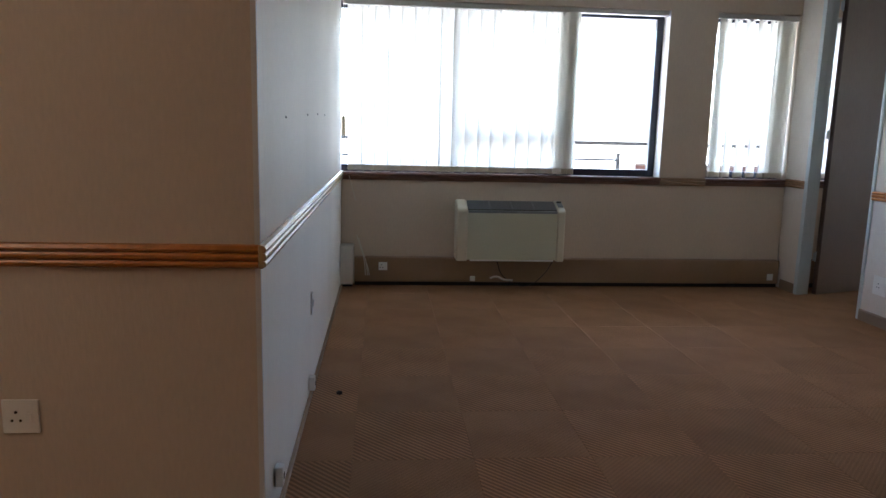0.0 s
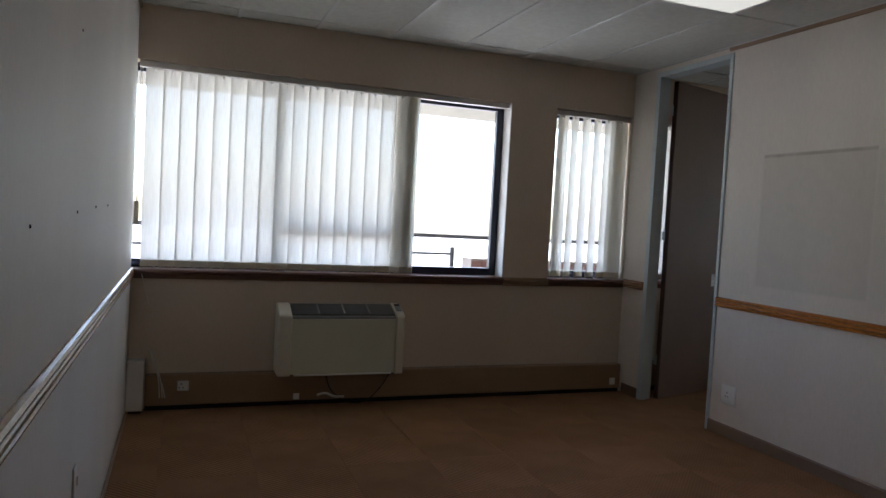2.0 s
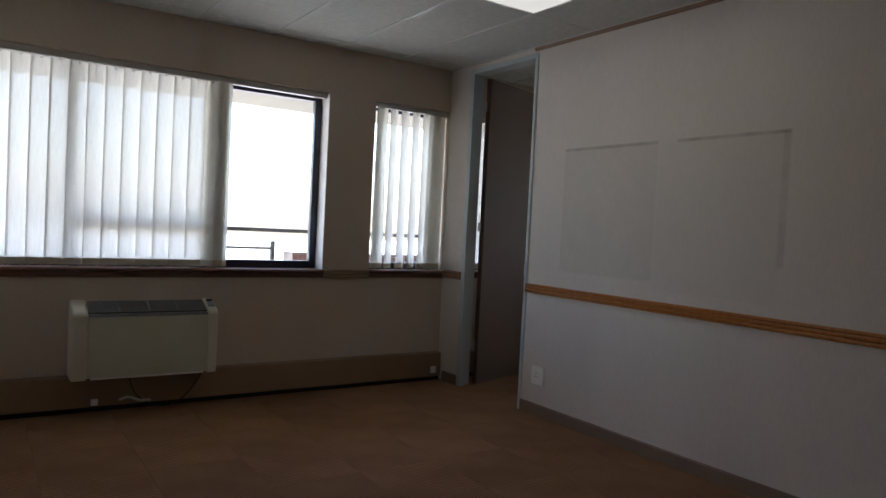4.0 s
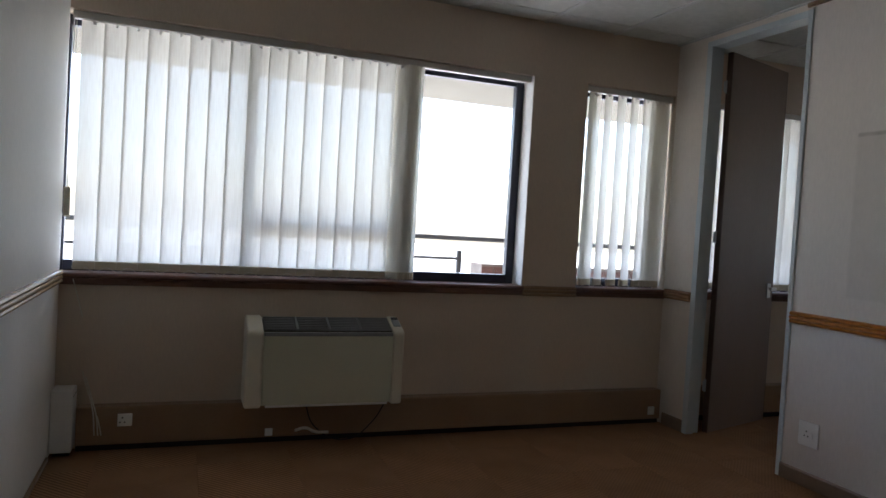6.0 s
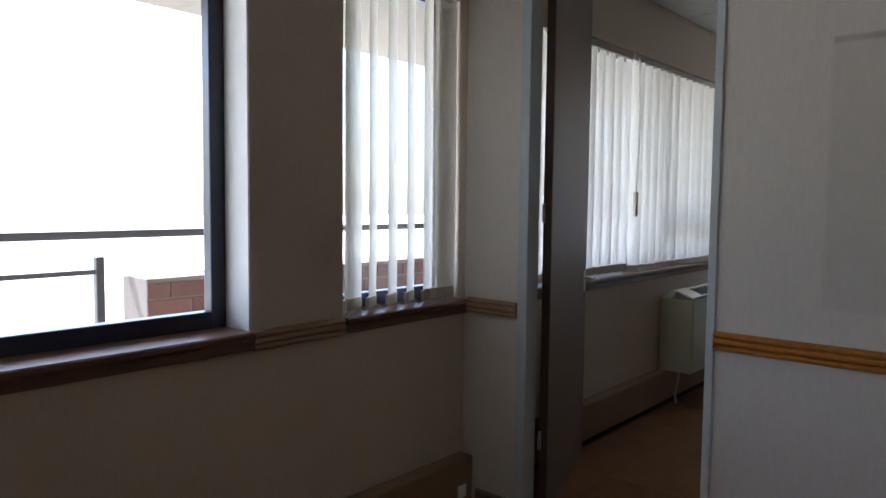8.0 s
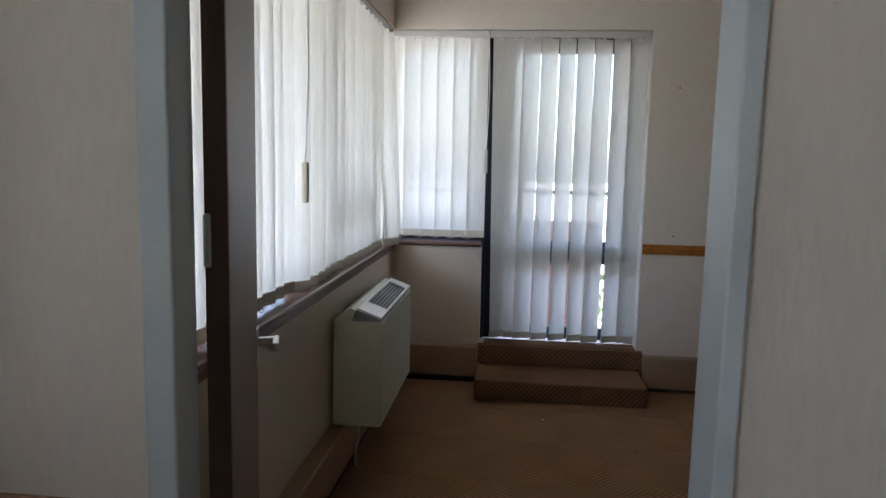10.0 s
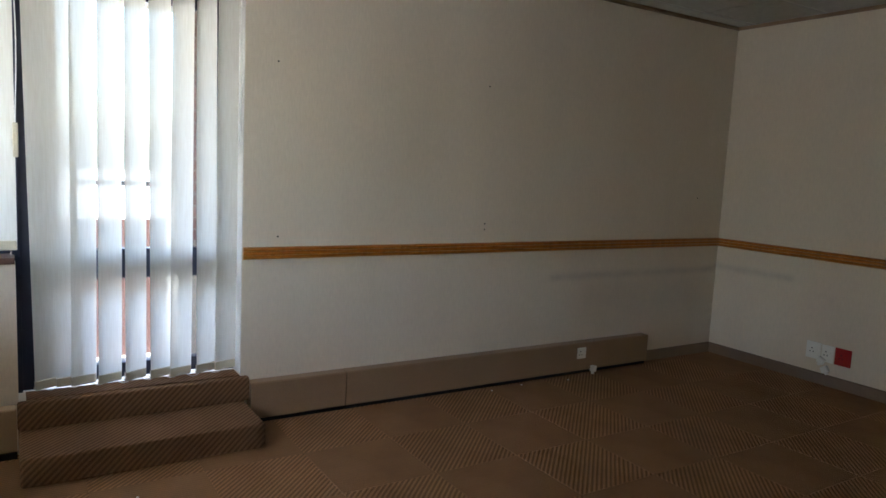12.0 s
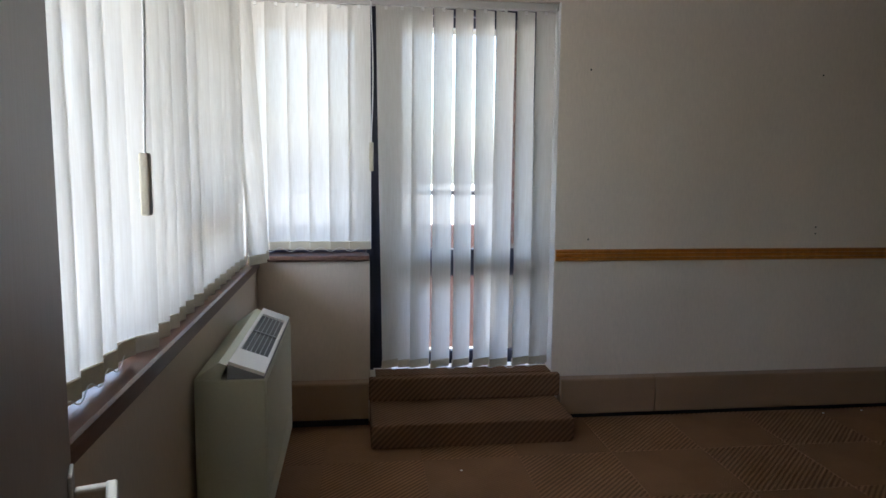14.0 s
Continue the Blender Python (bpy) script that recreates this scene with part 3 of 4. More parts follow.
blind("cream cloth vertical blind, closed, along the far room's window", (4.17, BY - 0.02), (5.70, BY - 0.02), BTOP, SILL + 0.02,
      [(0.07 + 0.116 * k, -14 + rnd.uniform(-4, 4), rnd.uniform(-0.3, 0.3), 0) for k in range(13)])
blind("cream cloth vertical blind, slightly open, near the room corner", (5.72, BY - 0.02), (7.80, BY - 0.02), BTOP, SILL + 0.0,
      [(0.07, -38, 0.2, 0.0)] + [(0.20 + 0.115 * k, -29 + rnd.uniform(-5, 5), rnd.uniform(-0.4, 0.4), 0) for k in range(14)] + [(1.80, -36, 1.5, 0.0, -3.6), (1.94, -48, 1.5, 0.0, -3.0)])
EBX = EX + 0.045
blind("cream cloth vertical blind, closed, in the end window", (EBX, 4.05), (EBX, 3.37), BTOP, SILL + 0.03,
      [(0.055 + 0.112 * k, 10 + rnd.uniform(-5, 5), rnd.uniform(-0.2, 0.2), 0) for k in range(6)])
blind("cream cloth vertical blind, loosely closed, over the balcony door", (EBX, 3.366), (EBX, 2.31), BTOP, 0.315,
      [(0.08, 25, -0.9, 0), (0.17, 12, -1.1, 0)] + [(0.285 + 0.118 * k, 23 + rnd.uniform(-6, 6), rnd.uniform(-0.3, 0.3), rnd.uniform(0, 0.012)) for k in range(6)] + [(0.99, 16, 0.0, 0)])
cord("beaded chain and cream weight hanging from the far blind", 5.73, NY - 0.02, BTOP - 0.03, 1.52)
cord("beaded chain and cream weight beside the balcony door", EX - 0.0, 3.37, BTOP - 0.03, 1.62)
cord("beaded chain hanging beside the balcony door blind", EX + 0.01, 2.325, BTOP - 0.03, 1.52, False)
cord("beaded chain hanging in the wide window's corner", 0.02, NY + 0.01, BTOP - 0.03, 1.45)


# ---- door between the rooms ----
fr = structure(new("door_1"), "tall open door with a pale metal frame between the rooms")
boxes("frame", [(WX0 - 0.012, DOOR_S - 0.036, 0.006, WX1 + 0.012, DOOR_S - 0.006, 2.74), (WX0 - 0.012, DOOR_N - 0.05, 0.006, WX0 + 0.05, DOOR_N, 2.74), (WX0 + 0.05, DOOR_N - 0.028, 0.006, WX1 + 0.012, DOOR_N, 2.74),
                (WX0 - 0.012, DOOR_S - 0.006, 2.70, WX1 + 0.012, DOOR_N - 0.05, 2.74)], M_JAMB, fr, bevel=0.004)
leaf_at = pose(WX1 + 0.042, DOOR_N - 0.026, 0, 0, 0, 17.6)
LW = 0.785
leaf = boxes("leaf", [(0.012, -0.042, 0.014, LW, -0.002, 2.685)], M_LEAF, fr, bevel=0.002, at=leaf_at)
boxes("leaf_edge", [(0.002, -0.041, 0.014, 0.0115, -0.003, 2.685), (LW + 0.0005, -0.041, 0.014, LW + 0.006, -0.003, 2.685)], M_EDGE, fr, at=leaf_at)
for z in (0.3, 1.35, 2.4):
    boxes("hinge", [(-0.012, -0.014, z, 0.0, -0.002, z + 0.09), (-0.036, -0.010, z + 0.01, 0.002, -0.006, z + 0.08)], M_JAMB, fr, bevel=0.003, at=leaf_at)
boxes("handle_plate", [(LW - 0.085, -0.048, 0.96, LW - 0.035, -0.0425, 1.07)], M_STEEL, fr, bevel=0.002, at=leaf_at)
boxes("handle", [(LW - 0.07, -0.10, 1.02, LW - 0.05, -0.048, 1.042), (LW - 0.135, -0.104, 1.018, LW - 0.05, -0.088, 1.044)], M_STEEL, fr, bevel=0.004, at=leaf_at)
boxes("lock_case", [(LW + 0.006, -0.032, 0.94, LW + 0.008, -0.012, 1.1)], M_STEEL, fr, at=leaf_at)


# ---- fan-coil heaters ----
def prism(name, profile, x0, x1, m, parent=None, bevel=0.0):
    """A body with a (y, z) profile, from x0 to x1."""
    bm = bmesh.new()
    a = [bm.verts.new((x0, y, z)) for y, z in profile]
    b = [bm.verts.new((x1, y, z)) for y, z in profile]
    k = len(profile)
    for i in range(k):
        bm.faces.new((a[i], a[(i + 1) % k], b[(i + 1) % k], b[i]))
    bm.faces.new(a)
    bm.faces.new(list(reversed(b)))
    if bevel:
        bmesh.ops.bevel(bm, geom=list(bm.edges), offset=bevel, segments=3, affect="EDGES", profile=0.5)
    return ob_from(name, bm, m, parent)


def heater_rounded():
    """Wall unit with rounded end caps, a sloped slatted outlet and a small control panel."""
    r = tagged(new("fan_coil_heater"), "cream wall-hung fan-coil heater with grey slatted outlet", "heater", "fan-coil heaters")
    W, D = 0.935, 0.215
    prof = [(0, 0.0), (-D, 0.0), (-D, 0.425), (-D + 0.015, 0.44), (-0.06, 0.50), (0, 0.505)]
    cap = [(0, -0.008), (-D - 0.008, -0.008), (-D - 0.008, 0.425), (-D + 0.012, 0.445), (-0.06, 0.500), (0, 0.503)]
    prism("body", [(0, 0.006), (-D + 0.004, 0.006), (-D + 0.004, 0.42), (-D + 0.03, 0.425), (-0.05, 0.48), (0, 0.485)], 0.095, W - 0.07, M_CREAM, r)
    prism("end_cap", cap, 0, 0.095, M_CREAM2, r, 0.014)
    prism("end_cap", cap, W - 0.07, W, M_CREAM2, r, 0.014)
    boxes("front_panel", [(0.10, -D - 0.002, 0.012, W - 0.075, -D + 0.003, 0.405)], M_CREAM, r, bevel=0.002)
    # outlet slats lie on the slope
    tilt = math.degrees(math.atan2(0.055, D - 0.08))
    slope = pose(0, -D + 0.03, 0.428, tilt, 0, 0)
    run = math.hypot(0.055, D - 0.08)
    boxes("outlet_tray", [(0.097, 0.0, 0.001, W - 0.072, run, 0.006)], M_BLACK, r, at=slope)
    n = 7
    boxes("outlet_slats", [(0.10, 0.006 + i * (run - 0.01) / n, 0.006, W - 0.075, 0.011 + i * (run - 0.01) / n, 0.017) for i in range(n + 1)], M_GRILLE, r, at=slope)
    for i in range(1, 4):
        boxes("outlet_rib", [(0.10 + i * (W - 0.18) / 4 - 0.006, 0.0, 0.006, 0.10 + i * (W - 0.18) / 4 + 0.006, run, 0.019)], M_GRILLE, r, at=slope)
    boxes("front_lip", [(0.097, -D - 0.001, 0.408, W - 0.072, -D + 0.03, 0.428)], M_GRILLE, r, bevel=0.003)
    boxes("control_panel", [(W - 0.058, 0.03, 0.022, W - 0.012, 0.10, 0.029)], M_GRILLE, r, bevel=0.002, at=slope)
    boxes("display", [(W - 0.054, 0.108, 0.022, W - 0.014, 0.132, 0.029)], M_BLACK, r, at=slope)
    boxes("bottom_lip", [(0.12, -D - 0.004, -0.006, W - 0.09, -D + 0.01, 0.006)], M_WHITE, r, bevel=0.002)
    r.matrix_basis = pose(0.985, NY - 0.004, 0.262)
    return r


def heater_plain():
    """Wall unit with a sheet-steel case and a lift-up outlet on its sloped top."""
    r = tagged(new("fan_coil_heater"), "cream sheet-steel fan-coil heater with raised black grille", "heater", "fan-coil heaters")
    W, D = 0.90, 0.235
    prism("body", [(0, 0), (-D, 0), (-D, 0.515), (-0.004, 0.515)], 0, W, M_CREAM, r, 0.004)
    prism("back_cover", [(-0.002, 0.517), (-0.09, 0.517), (-0.11, 0.565), (-0.085, 0.575)], 0.004, W - 0.004, M_CREAM, r)
    prism("outlet_case", [(-0.112, 0.517), (-D + 0.002, 0.517), (-D + 0.002, 0.523), (-0.112, 0.568)], 0.004, W - 0.004, M_GRILLE, r)
    tilt = math.degrees(math.atan2(0.045, D - 0.114))
    slope = pose(0, -D + 0.004, 0.5235, tilt, 0, 0)
    run = 0.126
    boxes("outlet_frame", [(0.006, 0, 0.0, 0.19, run, 0.012), (W - 0.11, 0, 0, W - 0.006, run, 0.012), (0.19, 0, 0, W - 0.11, 0.014, 0.012), (0.19, run - 0.014, 0, W - 0.11, run, 0.012)], M_PLATE, r, bevel=0.002, at=slope)
    boxes("outlet_tray", [(0.191, 0.015, 0.0, W - 0.111, run - 0.015, 0.003)], M_BLACK, r, at=slope)
    n = 2
    boxes("outlet_slats", [(0.19 + i * (W - 0.30) / n - 0.006, 0.015, 0.003, 0.19 + i * (W - 0.30) / n + 0.006, run - 0.015, 0.010) for i in range(1, n)]
          + [(0.192, 0.028 + k * 0.0165, 0.003, W - 0.112, 0.0312 + k * 0.0165, 0.009) for k in range(5)], M_GRILLE, r, at=slope)
    boxes("front_door", [(0.012, -D - 0.004, 0.11, W - 0.012, -D - 0.0005, 0.505)], M_CREAM, r, bevel=0.0015)
    boxes("kick_panel", [(0.012, -D - 0.004, 0.01, W - 0.012, -D - 0.0005, 0.10)], M_CREAM, r, bevel=0.0015)
    tube("drain_hose", [(0.12, -0.1, 0.0), (0.12, -0.1, -0.08), (0.10, -0.09, -0.18), (0.13, -0.085, -0.26)], 0.009, M_CORD, r)
    r.matrix_basis = pose(6.185, NY - 0.012, 0.262)
    return r


heater_rounded()
heater_plain()

# ---- steps ----
st = structure(new("stairs"), "two carpeted steps up to the balcony door")
boxes("step", [(7.395, 2.285, 0.006, EX - 0.002, 3.386, 0.139)], M_STEP, st, bevel=0.012)
boxes("step", [(7.765, 2.262, 0.1405, EX - 0.001, 3.39, 0.278)], M_STEP, st, bevel=0.012)
boxes("step", [(EX + 0.001, 2.306, 0.272, EX + 0.13, 3.35, 0.279)], M_STEP, st)


# ---- sockets and small things ----
def plate(label, at, w=0.10, h=0.10, m=None, holes=True, switch=True):
    """A wall plate in its own plane: x across, z up, front towards -y."""
    r = tagged(new("wall_socket"), label, "socket", "wall sockets")
    boxes("plate", [(-w / 2, -0.009, -h / 2, w / 2, -0.001, h / 2)], m or M_PLATE, r, bevel=0.003)
    if holes:
        bm = bmesh.new()
        for hx, hz, rr in ((-0.012, 0.014, 0.0045), (-0.024, -0.012, 0.004), (0.0, -0.012, 0.004)):
            bmesh.ops.create_cone(bm, cap_ends=True, segments=12, radius1=rr, radius2=rr, depth=0.004,
                                  matrix=Matrix.Translation((hx, -0.0085, hz)) @ Matrix.Rotation(radians(90), 4, "X"))
        ob_from("pin_holes", bm, M_BLACK, r)
    if switch:
        boxes("switch", [(0.018, -0.014, -0.02, 0.034, -0.009, 0.012)], m or M_PLATE, r, bevel=0.002)
    r.matrix_basis = at
    return r


plate("square white wall socket with switch on the partition", pose(WX0, 2.655, 0.305, 0, 0, -90), w=0.135, h=0.14)
plate("square white wall socket with switch on the entry wall", pose(-0.70, 0, 0.475, 0, 0, 0), w=0.105, h=0.105)
plate("square white wall socket on the far room wall", pose(6.88, SY, 0.255, 0, 0, 180), w=0.115, h=0.13)
plate("square white wall socket with plug on the far room wall", pose(6.77, SY, 0.25, 0, 0, 180), w=0.095, h=0.13)
plate("square red wall socket on the far room wall", pose(6.655, SY, 0.25, 0, 0, 180), w=0.12, h=0.13, m=M_RED, switch=False)
plate("small white socket on the cable trunking", pose(0.365, NY - 0.0805, 0.18), w=0.075, h=0.07, switch=False)
plate("small white outlet on the cable trunking", pose(1.15, NY - 0.0805, 0.075), w=0.045, h=0.045, holes=False, switch=False)
plate("small white outlet at the trunking's end", pose(3.88, NY - 0.0805, 0.105), w=0.055, h=0.06, holes=False, switch=False)
plate("white network socket on the end wall trunking", pose(EX - 0.0805, -0.235, 0.17, 0, 0, -90), w=0.085, h=0.085, switch=False)
plate("white switch plate on the pale side wall", pose(0, 1.45, 0.46, 0, 0, 90), w=0.06, h=0.11, holes=False)


def plug(label, x, y, z, turn=0, lean=0):
    """A boxy plug with a rounded back, three pins and a cord grip."""
    r = tagged(new("power_plug"), label, "plug")
    boxes("plug_body", [(-0.027, -0.02, -0.024, 0.027, 0.014, 0.024)], M_WHITE, r, bevel=0.007)
    boxes("grip", [(-0.012, -0.012, -0.042, 0.012, 0.008, -0.0245)], M_WHITE, r, bevel=0.004)
    boxes("pins", [(-0.003, 0.014, 0.008, 0.003, 0.028, 0.016), (-0.014, 0.014, -0.012, -0.009, 0.026, -0.007), (0.009, 0.014, -0.012, 0.014, 0.026, -0.007)], M_STEEL, r)
    r.matrix_basis = pose(x, y, z, 0, lean, turn)
    return r


plug("white plug in the wall socket of the far room", 6.80, SY + 0.03, 0.195, 180, 25)
plug("white plug with its cord below the wall socket", 6.765, SY + 0.03, 0.135, 180, -30)
plug("white plug lying beside the trunking on the carpet", EX - 0.12, -0.33, 0.051, -70, 12)


def wall_box(label, at):
    r = tagged(new("junction_box"), label, "box")
    boxes("case", [(-0.022, 0, -0.035, 0.022, 0.03, 0.035)], M_WHITE, r, bevel=0.004)
    boxes("port", [(-0.008, -0.0015, -0.012, 0.008, 0.001, 0.008)], M_BLACK, r)
    r.matrix_basis = at
    return r


wall_box("small white cable junction box on the pale wall", pose(0.031, 0.22, 0.16, 0, 0, 90))
wall_box("small white cable junction box low on the pale wall", pose(0.032, 1.32, 0.085, 0, 0, 90))
cb = tagged(new("cable_riser_box"), "tall white plastic cable box standing in the corner", "box")
boxes("case", [(0.004, NY - 0.155, 0.03, 0.112, NY - 0.004, 0.365)], M_WHITE, cb, bevel=0.006)
boxes("lid_seam", [(0.112, NY - 0.153, 0.33, 0.1135, NY - 0.006, 0.334)], M_GRILLE, cb)
boxes("foot", [(0.02, NY - 0.12, 0.006, 0.10, NY - 0.02, 0.03)], M_BLACK, cb)
lc = tagged(new("loose_cable"), "loose white cable drooping from the wall corner", "cable")
tube("cable", [(0.07, NY - 0.02, 0.95), (0.10, NY - 0.018, 0.84), (0.125, NY - 0.016, 0.74)], 0.003, M_CORD, lc)
for dx, top in ((0.0, 0.44), (0.018, 0.41), (0.034, 0.36)):
    lc = tagged(new("loose_cable"), "thin white cable slanting down to the trunking", "cable", "loose cables")
    tube("cable", [(0.135 + dx, NY - 0.012, top), (0.165 + dx, NY - 0.05, top - 0.09), (0.20 + dx, NY - 0.088, top - 0.19), (0.215 + dx, NY - 0.092, 0.10)], 0.0035, M_CORD, lc)
lc = tagged(new("loose_cable"), "short white cable end lying on the trunking foot", "cable")
tube("cable", [(1.30, NY - 0.11, 0.085), (1.36, NY - 0.12, 0.10), (1.42, NY - 0.12, 0.075), (1.50, NY - 0.125, 0.07)], 0.009, M_CORD, lc)
lc = tagged(new("loose_cable"), "thin black cable loop hanging under the heater", "cable")
tube("cable", [(1.35, NY - 0.1, 0.26), (1.42, NY - 0.11, 0.1), (1.62, NY - 0.12, 0.02), (1.78, NY - 0.1, 0.12), (1.86, NY - 0.09, 0.24)], 0.004, M_BLACK, lc)


def speck(label, name, x, y, z, r, m):
    bm = bmesh.new()
    bmesh.ops.create_icosphere(bm, subdivisions=2, radius=r)
    for v in bm.verts:
        v.co *= 1 + 0.35 * noise.noise(v.co * 90)
        v.co.z *= 0.55
    o = ob_from(name, bm, m, smooth=True)
    o.matrix_basis = pose(x, y, z)
    return tagged(o, label, "debris")


speck("dark ball of lint lying on the carpet", "lint_ball", 0.15, 1.37, 0.013, 0.017, M_SMUT)
for x, y in ((7.70, 0.35), (7.68, 0.62), (7.66, -0.05), (6.0, 3.3), (7.1, 2.95)):
    speck("tiny white paint chip lying on the carpet", "paint_chip", x, y, 0.009, 0.007, M_WHITE)


def hole(x, y, z, turn):
    bm = bmesh.new()
    bmesh.ops.create_cone(bm, cap_ends=True, segments=10, radius1=0.006, radius2=0.004, depth=0.004, matrix=Matrix.Rotation(radians(90), 4, "X"))
    o = ob_from("wall_plug", bm, M_SMUT)
    o.matrix_basis = pose(x, y, z, 0, 0, turn)
    return tagged(o, "dark screw plug stuck in the wall", "wall plug", "wall plugs")


for y, z in ((0.60, 1.375), (1.35, 1.40), (1.86, 1.415), (2.32, 1.42), (0.9, 1.98), (1.35, 1.99)):
    hole(0.001, y, z, 90)
for y, z in ((2.115, 2.047), (2.1, 1.07), (0.68, 2.05), (0.66, 1.10), (0.66, 1.14), (-1.5, 1.35)):
    hole(EX - 0.001, y, z, -90)

# ---- outdoors ----
structure(boxes("ground", [(-400, -400, -9.2, 400, 400, -9.0)], M_GROUND), "pale sunlit ground reaching far below the building")
structure(boxes("balcony_slab", [(-6, NB + 0.002, -0.25, EB + 1.9, 5.6, -0.05), (EB + 0.002, -6, -0.25, EB + 1.9, NB, -0.05)], M_PAVE), "pale concrete balcony floor outside the windows")
# overhang takes the darkened colour in place of real shade
structure(boxes("balcony_soffit", [(-6, NB + 0.002, 2.50, EB + 1.3, 5.72, 2.95), (EB + 0.002, -6, 2.50, EB + 1.3, NB, 2.95)], M_SOFFIT), "roof overhang above the balcony, its shade put into a dark colour")
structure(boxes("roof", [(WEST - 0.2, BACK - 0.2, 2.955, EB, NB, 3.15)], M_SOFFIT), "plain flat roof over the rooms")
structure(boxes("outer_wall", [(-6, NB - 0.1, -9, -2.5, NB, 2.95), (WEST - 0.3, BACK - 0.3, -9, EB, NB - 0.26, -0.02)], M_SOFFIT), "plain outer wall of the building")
rl = tagged(new("balcony_railing"), "dark painted steel balcony railing", "railing")
boxes("top_rail", [(-6, 5.36, 1.245, EB + 1.8, 5.40, 1.285)], M_RAILING, rl, bevel=0.006)
boxes("top_rail", [(EB + 1.72, -5, 1.245, EB + 1.76, 5.35, 1.285)], M_RAILING, rl, bevel=0.006)
boxes("lower_rail", [(-6, 5.365, 1.075, 2.86, 5.39, 1.10)], M_RAILING, rl, bevel=0.004)
boxes("post", [(2.86, 5.355, -0.05, 2.90, 5.395, 1.16)], M_RAILING, rl, bevel=0.004)
for x in (-3.5, -0.4, 0.3 + 5.8, 9.0):
    boxes("post", [(x, 5.355, -0.05, x + 0.04, 5.395, 1.25)], M_RAILING, rl, bevel=0.004)
for y in (-3, 0.9, 3.6):
    boxes("post", [(EB + 1.72, y, -0.05, EB + 1.76, y + 0.04, 1.25)], M_RAILING, rl, bevel=0.004)


BRICK_MESH = None


def brick_wall(name, label, x0, y0, x1, y1, z0, z1, axis):
    """A core of mortar faced with single bricks on the side seen from the rooms."""
    global BRICK_MESH
    core = structure(boxes(name, [(x0, y0, z0, x1, y1, z1)], M_MORTAR), label)
    if BRICK_MESH is None:
        bm = bmesh.new()
        bx(bm, 0, -0.008, 0, 0.218, 0.004, 0.071)
        BRICK_MESH = bpy.data.meshes.new("brick")
        bm.to_mesh(BRICK_MESH)
        bm.free()
        BRICK_MESH.materials.append(M_BRICK)
    rows = int((z1 - z0) / 0.083)
    span = (x1 - x0) if axis == 0 else (y1 - y0)
    for j in range(rows):
        s = -0.114 * (j % 2)
        while s < span:
            a, b = max(s, 0.0), min(s + 0.218, span)
            if b - a > 0.05:
                o = new("brick", BRICK_MESH)
                o.parent = core
                sc = Matrix.Diagonal(((b - a) / 0.218, 1, 1, 1))
                o.matrix_basis = (pose(x0 + a, y0, z0 + 0.006 + j * 0.083) if axis == 0 else pose(x0, y1 - a, z0 + 0.006 + j * 0.083, 0, 0, -90)) @ sc
            s += 0.228
    return core


brick_wall("wall_planter", "low red-brown brick planter at the balcony edge", 2.98, 5.10, 4.9, 5.34, 0.55, 1.065, 0)
brick_wall("wall_pillar", "red brick pillar beyond the balcony door", 9.1, 1.55, 9.4, 2.35, 0.9, 2.5, 1)
structure(boxes("planter_base", [(3.0, 5.12, -0.05, 4.88, 5.32, 0.549), (9.12, 1.57, -0.05, 9.38, 2.33, 0.899)], M_MORTAR), "plain mortar footing of the brickwork")
structure(boxes("balcony_parapet", [(EB + 1.60, 2.36, -0.05, EB + 1.70, 5.0, 1.0)], M_BRICK), "low dull red parapet outside the balcony door")


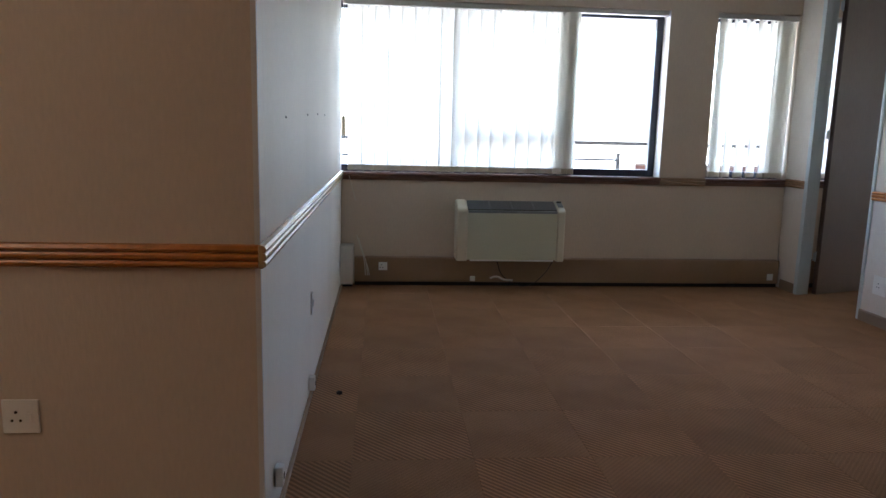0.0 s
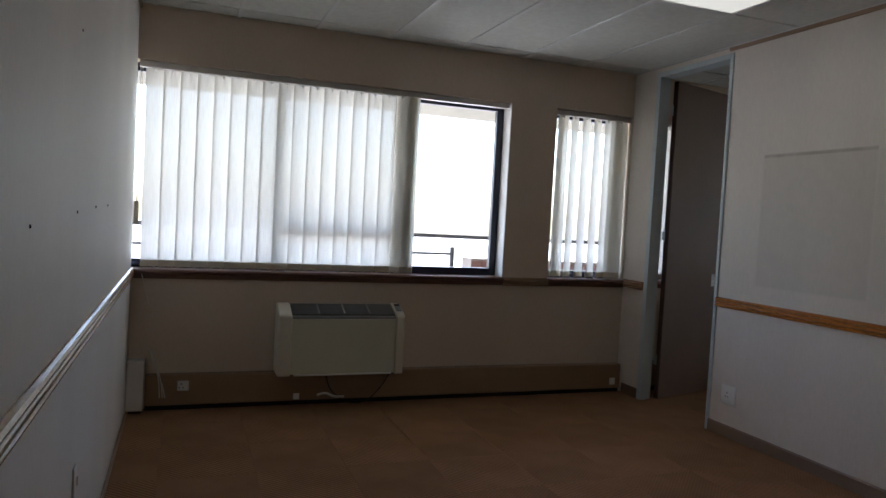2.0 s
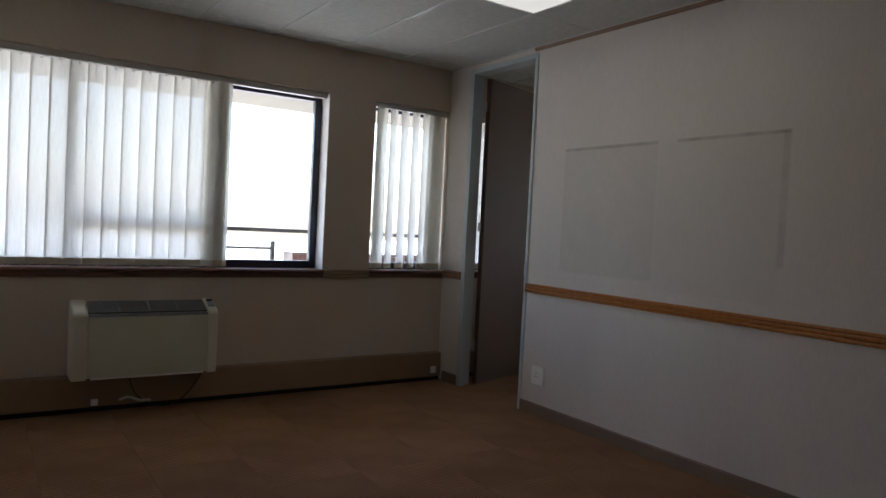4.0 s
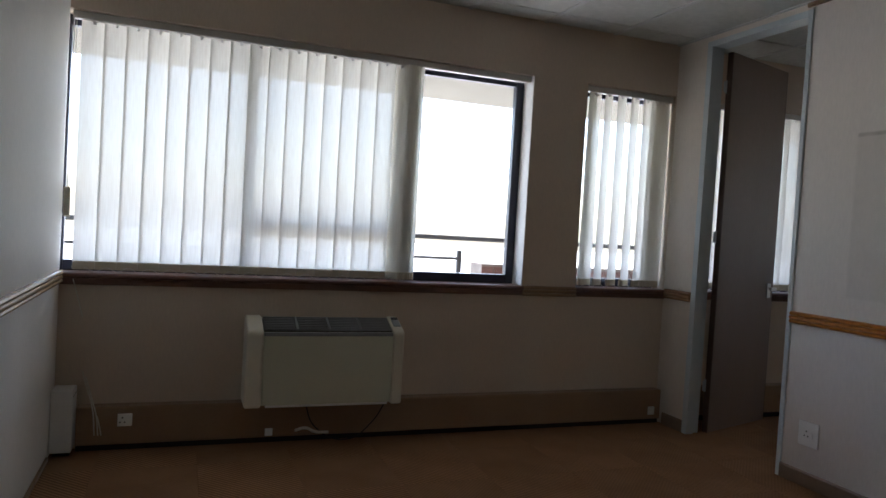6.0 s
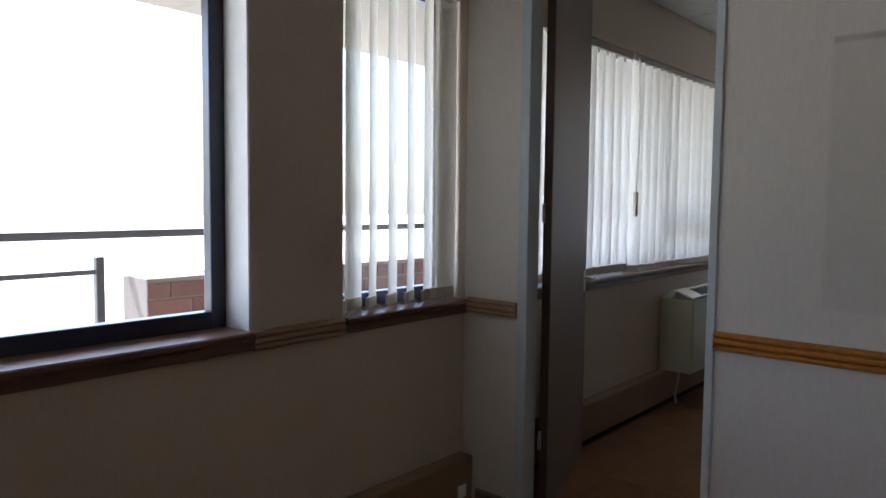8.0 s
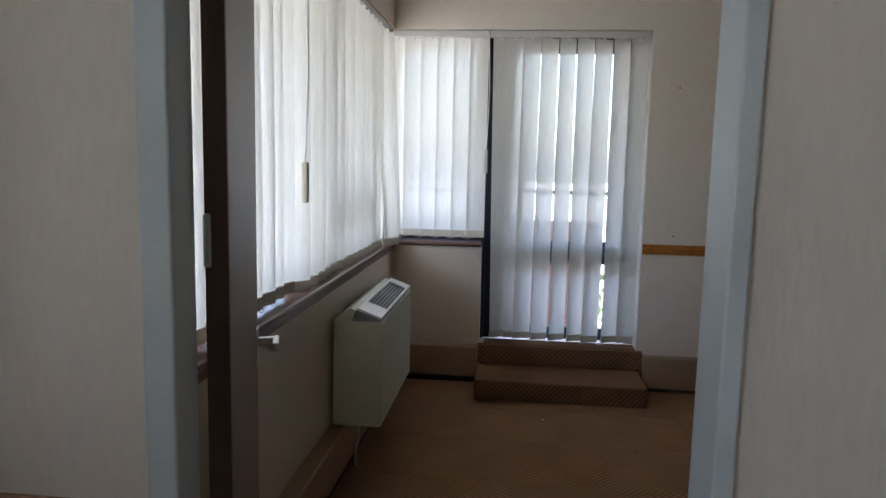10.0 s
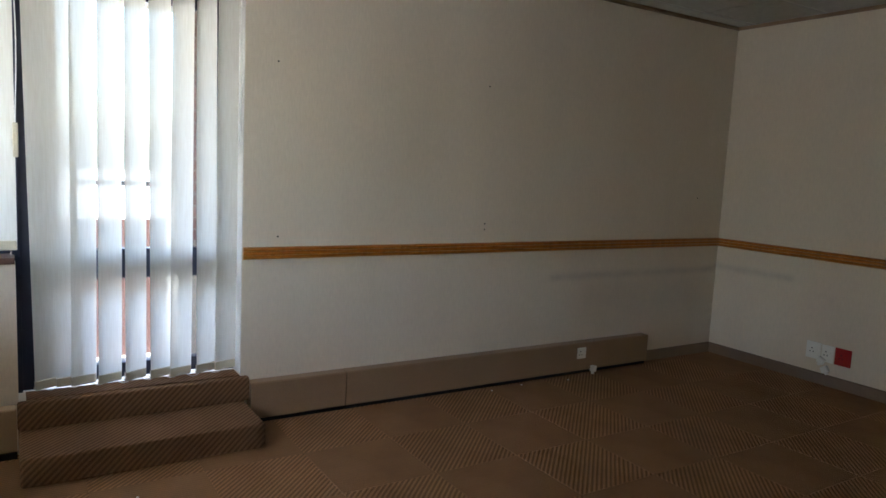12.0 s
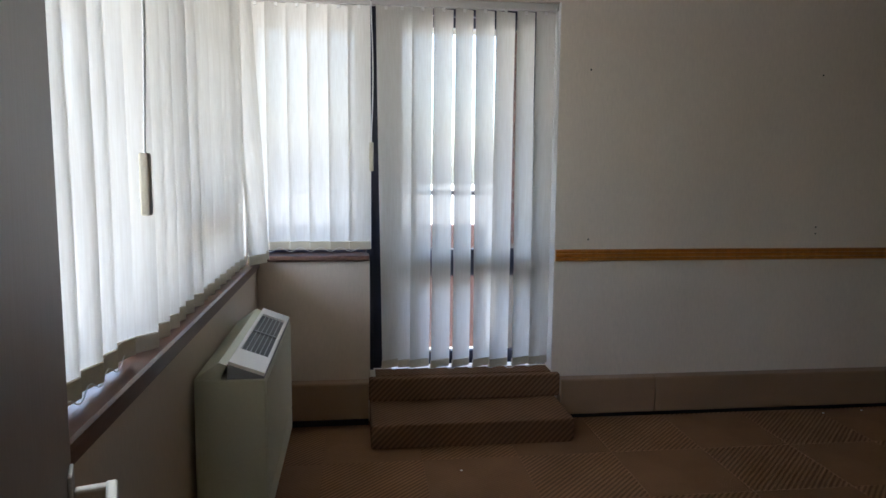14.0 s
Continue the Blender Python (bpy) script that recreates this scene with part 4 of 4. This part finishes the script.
def tree(x, y, z, h, seed):
    r = random.Random(seed)
    root = tagged(new("tree"), "leafy green tree standing beyond the balcony", "tree")
    limbs = [[(0, 0, 0), (0.1, 0.05, h * 0.35), (0.05, -0.1, h * 0.7)]]
    for k in range(6):
        a = k * 1.05 + r.uniform(-0.3, 0.3)
        limbs.append([(0.08, 0, h * 0.38), (0.9 * math.cos(a), 0.9 * math.sin(a), h * 0.55), (1.8 * math.cos(a), 1.8 * math.sin(a), h * r.uniform(0.65, 0.85))])
    for i, pts in enumerate(limbs):
        tube("trunk" if i == 0 else "limb", pts, 0.16 if i == 0 else 0.06, M_BARK, root)
    bm = bmesh.new()
    for k in range(2600):
        a, b, c = r.uniform(0, 6.283), r.uniform(-1, 1), r.random() ** 0.45
        rad = 2.2 * c * (0.75 + 0.3 * math.sin(3 * a + 2 * b))
        p = Vector((rad * math.cos(a) * math.sqrt(1 - b * b), rad * math.sin(a) * math.sqrt(1 - b * b), h * 0.72 + 1.7 * c * b))
        t = Euler((r.uniform(0, 6), r.uniform(0, 6), r.uniform(0, 6))).to_matrix()
        s = r.uniform(0.07, 0.15)
        bm.faces.new([bm.verts.new(p + t @ Vector(q) * s) for q in ((-1, 0, 0), (0, -0.45, 0.1), (1, 0, 0), (0, 0.45, 0.1))])
    tagged(ob_from("crown", bm, M_FOLIAGE, root), kind="stuff")
    root.matrix_basis = pose(x, y, z)
    return root


tree(16.5, 3.4, -9, 11.0, 3)
tree(20.0, 5.6, -9, 10.5, 8)

# ---- floor with carpet tiles ----
floor = structure(boxes("floor", [(WEST, BACK, -0.02, EX, NY, 0.0)], M_SLAB), "brown carpet-tile floor with a ribbed and plain checker")
TILE = 0.5
GX, GY = 0.745, 1.13
shared = {}
for i in range(-8, 16):
    for j in range(-13, 8):
        x0, y0 = GX + i * TILE, GY + j * TILE
        a, b, c, d = x0, x0 + TILE, y0, y0 + TILE
        a, b, c, d = max(a, WEST), min(b, EX), max(c, BACK), min(d, NY)
        if a < 0 and d > 0.001 and c >= 0:      # nothing lies behind the side wall
            a = 0.0
        if a > WX1 - 0.2 and d <= SY:
            continue
        if b - a < 0.02 or d - c < 0.02:
            continue
        ribbed = (i + j) % 2 == 0
        key = (ribbed, round(b - a, 3), round(d - c, 3))
        if key not in shared:
            bm = bmesh.new()
            w, h = (b - a) / 2 - 0.0002, (d - c) / 2 - 0.0002
            lo = [bm.verts.new((sx * w, sy * h, 0)) for sx, sy in ((-1, -1), (1, -1), (1, 1), (-1, 1))]
            mid = [bm.verts.new((sx * w, sy * h, 0.004)) for sx, sy in ((-1, -1), (1, -1), (1, 1), (-1, 1))]
            top = [bm.verts.new((sx * (w - 0.0012), sy * (h - 0.0012), 0.006)) for sx, sy in ((-1, -1), (1, -1), (1, 1), (-1, 1))]
            for p, q in ((lo, mid), (mid, top)):
                for k in range(4):
                    bm.faces.new((p[k], p[(k + 1) % 4], q[(k + 1) % 4], q[k]))
            bm.faces.new(top)
            me = bpy.data.meshes.new("carpet_tile")
            bm.to_mesh(me)
            bm.free()
            me.materials.append(M_RIB if ribbed else M_PLAIN)
            shared[key] = me
        o = new("carpet_tile", shared[key])
        o.parent = floor
        full = b - a > 0.495 and d - c > 0.495
        o.matrix_basis = pose((a + b) / 2, (c + d) / 2, 0, 0, 0, 180 * ((i * 7 + j * 3) % 2) if full else 0)
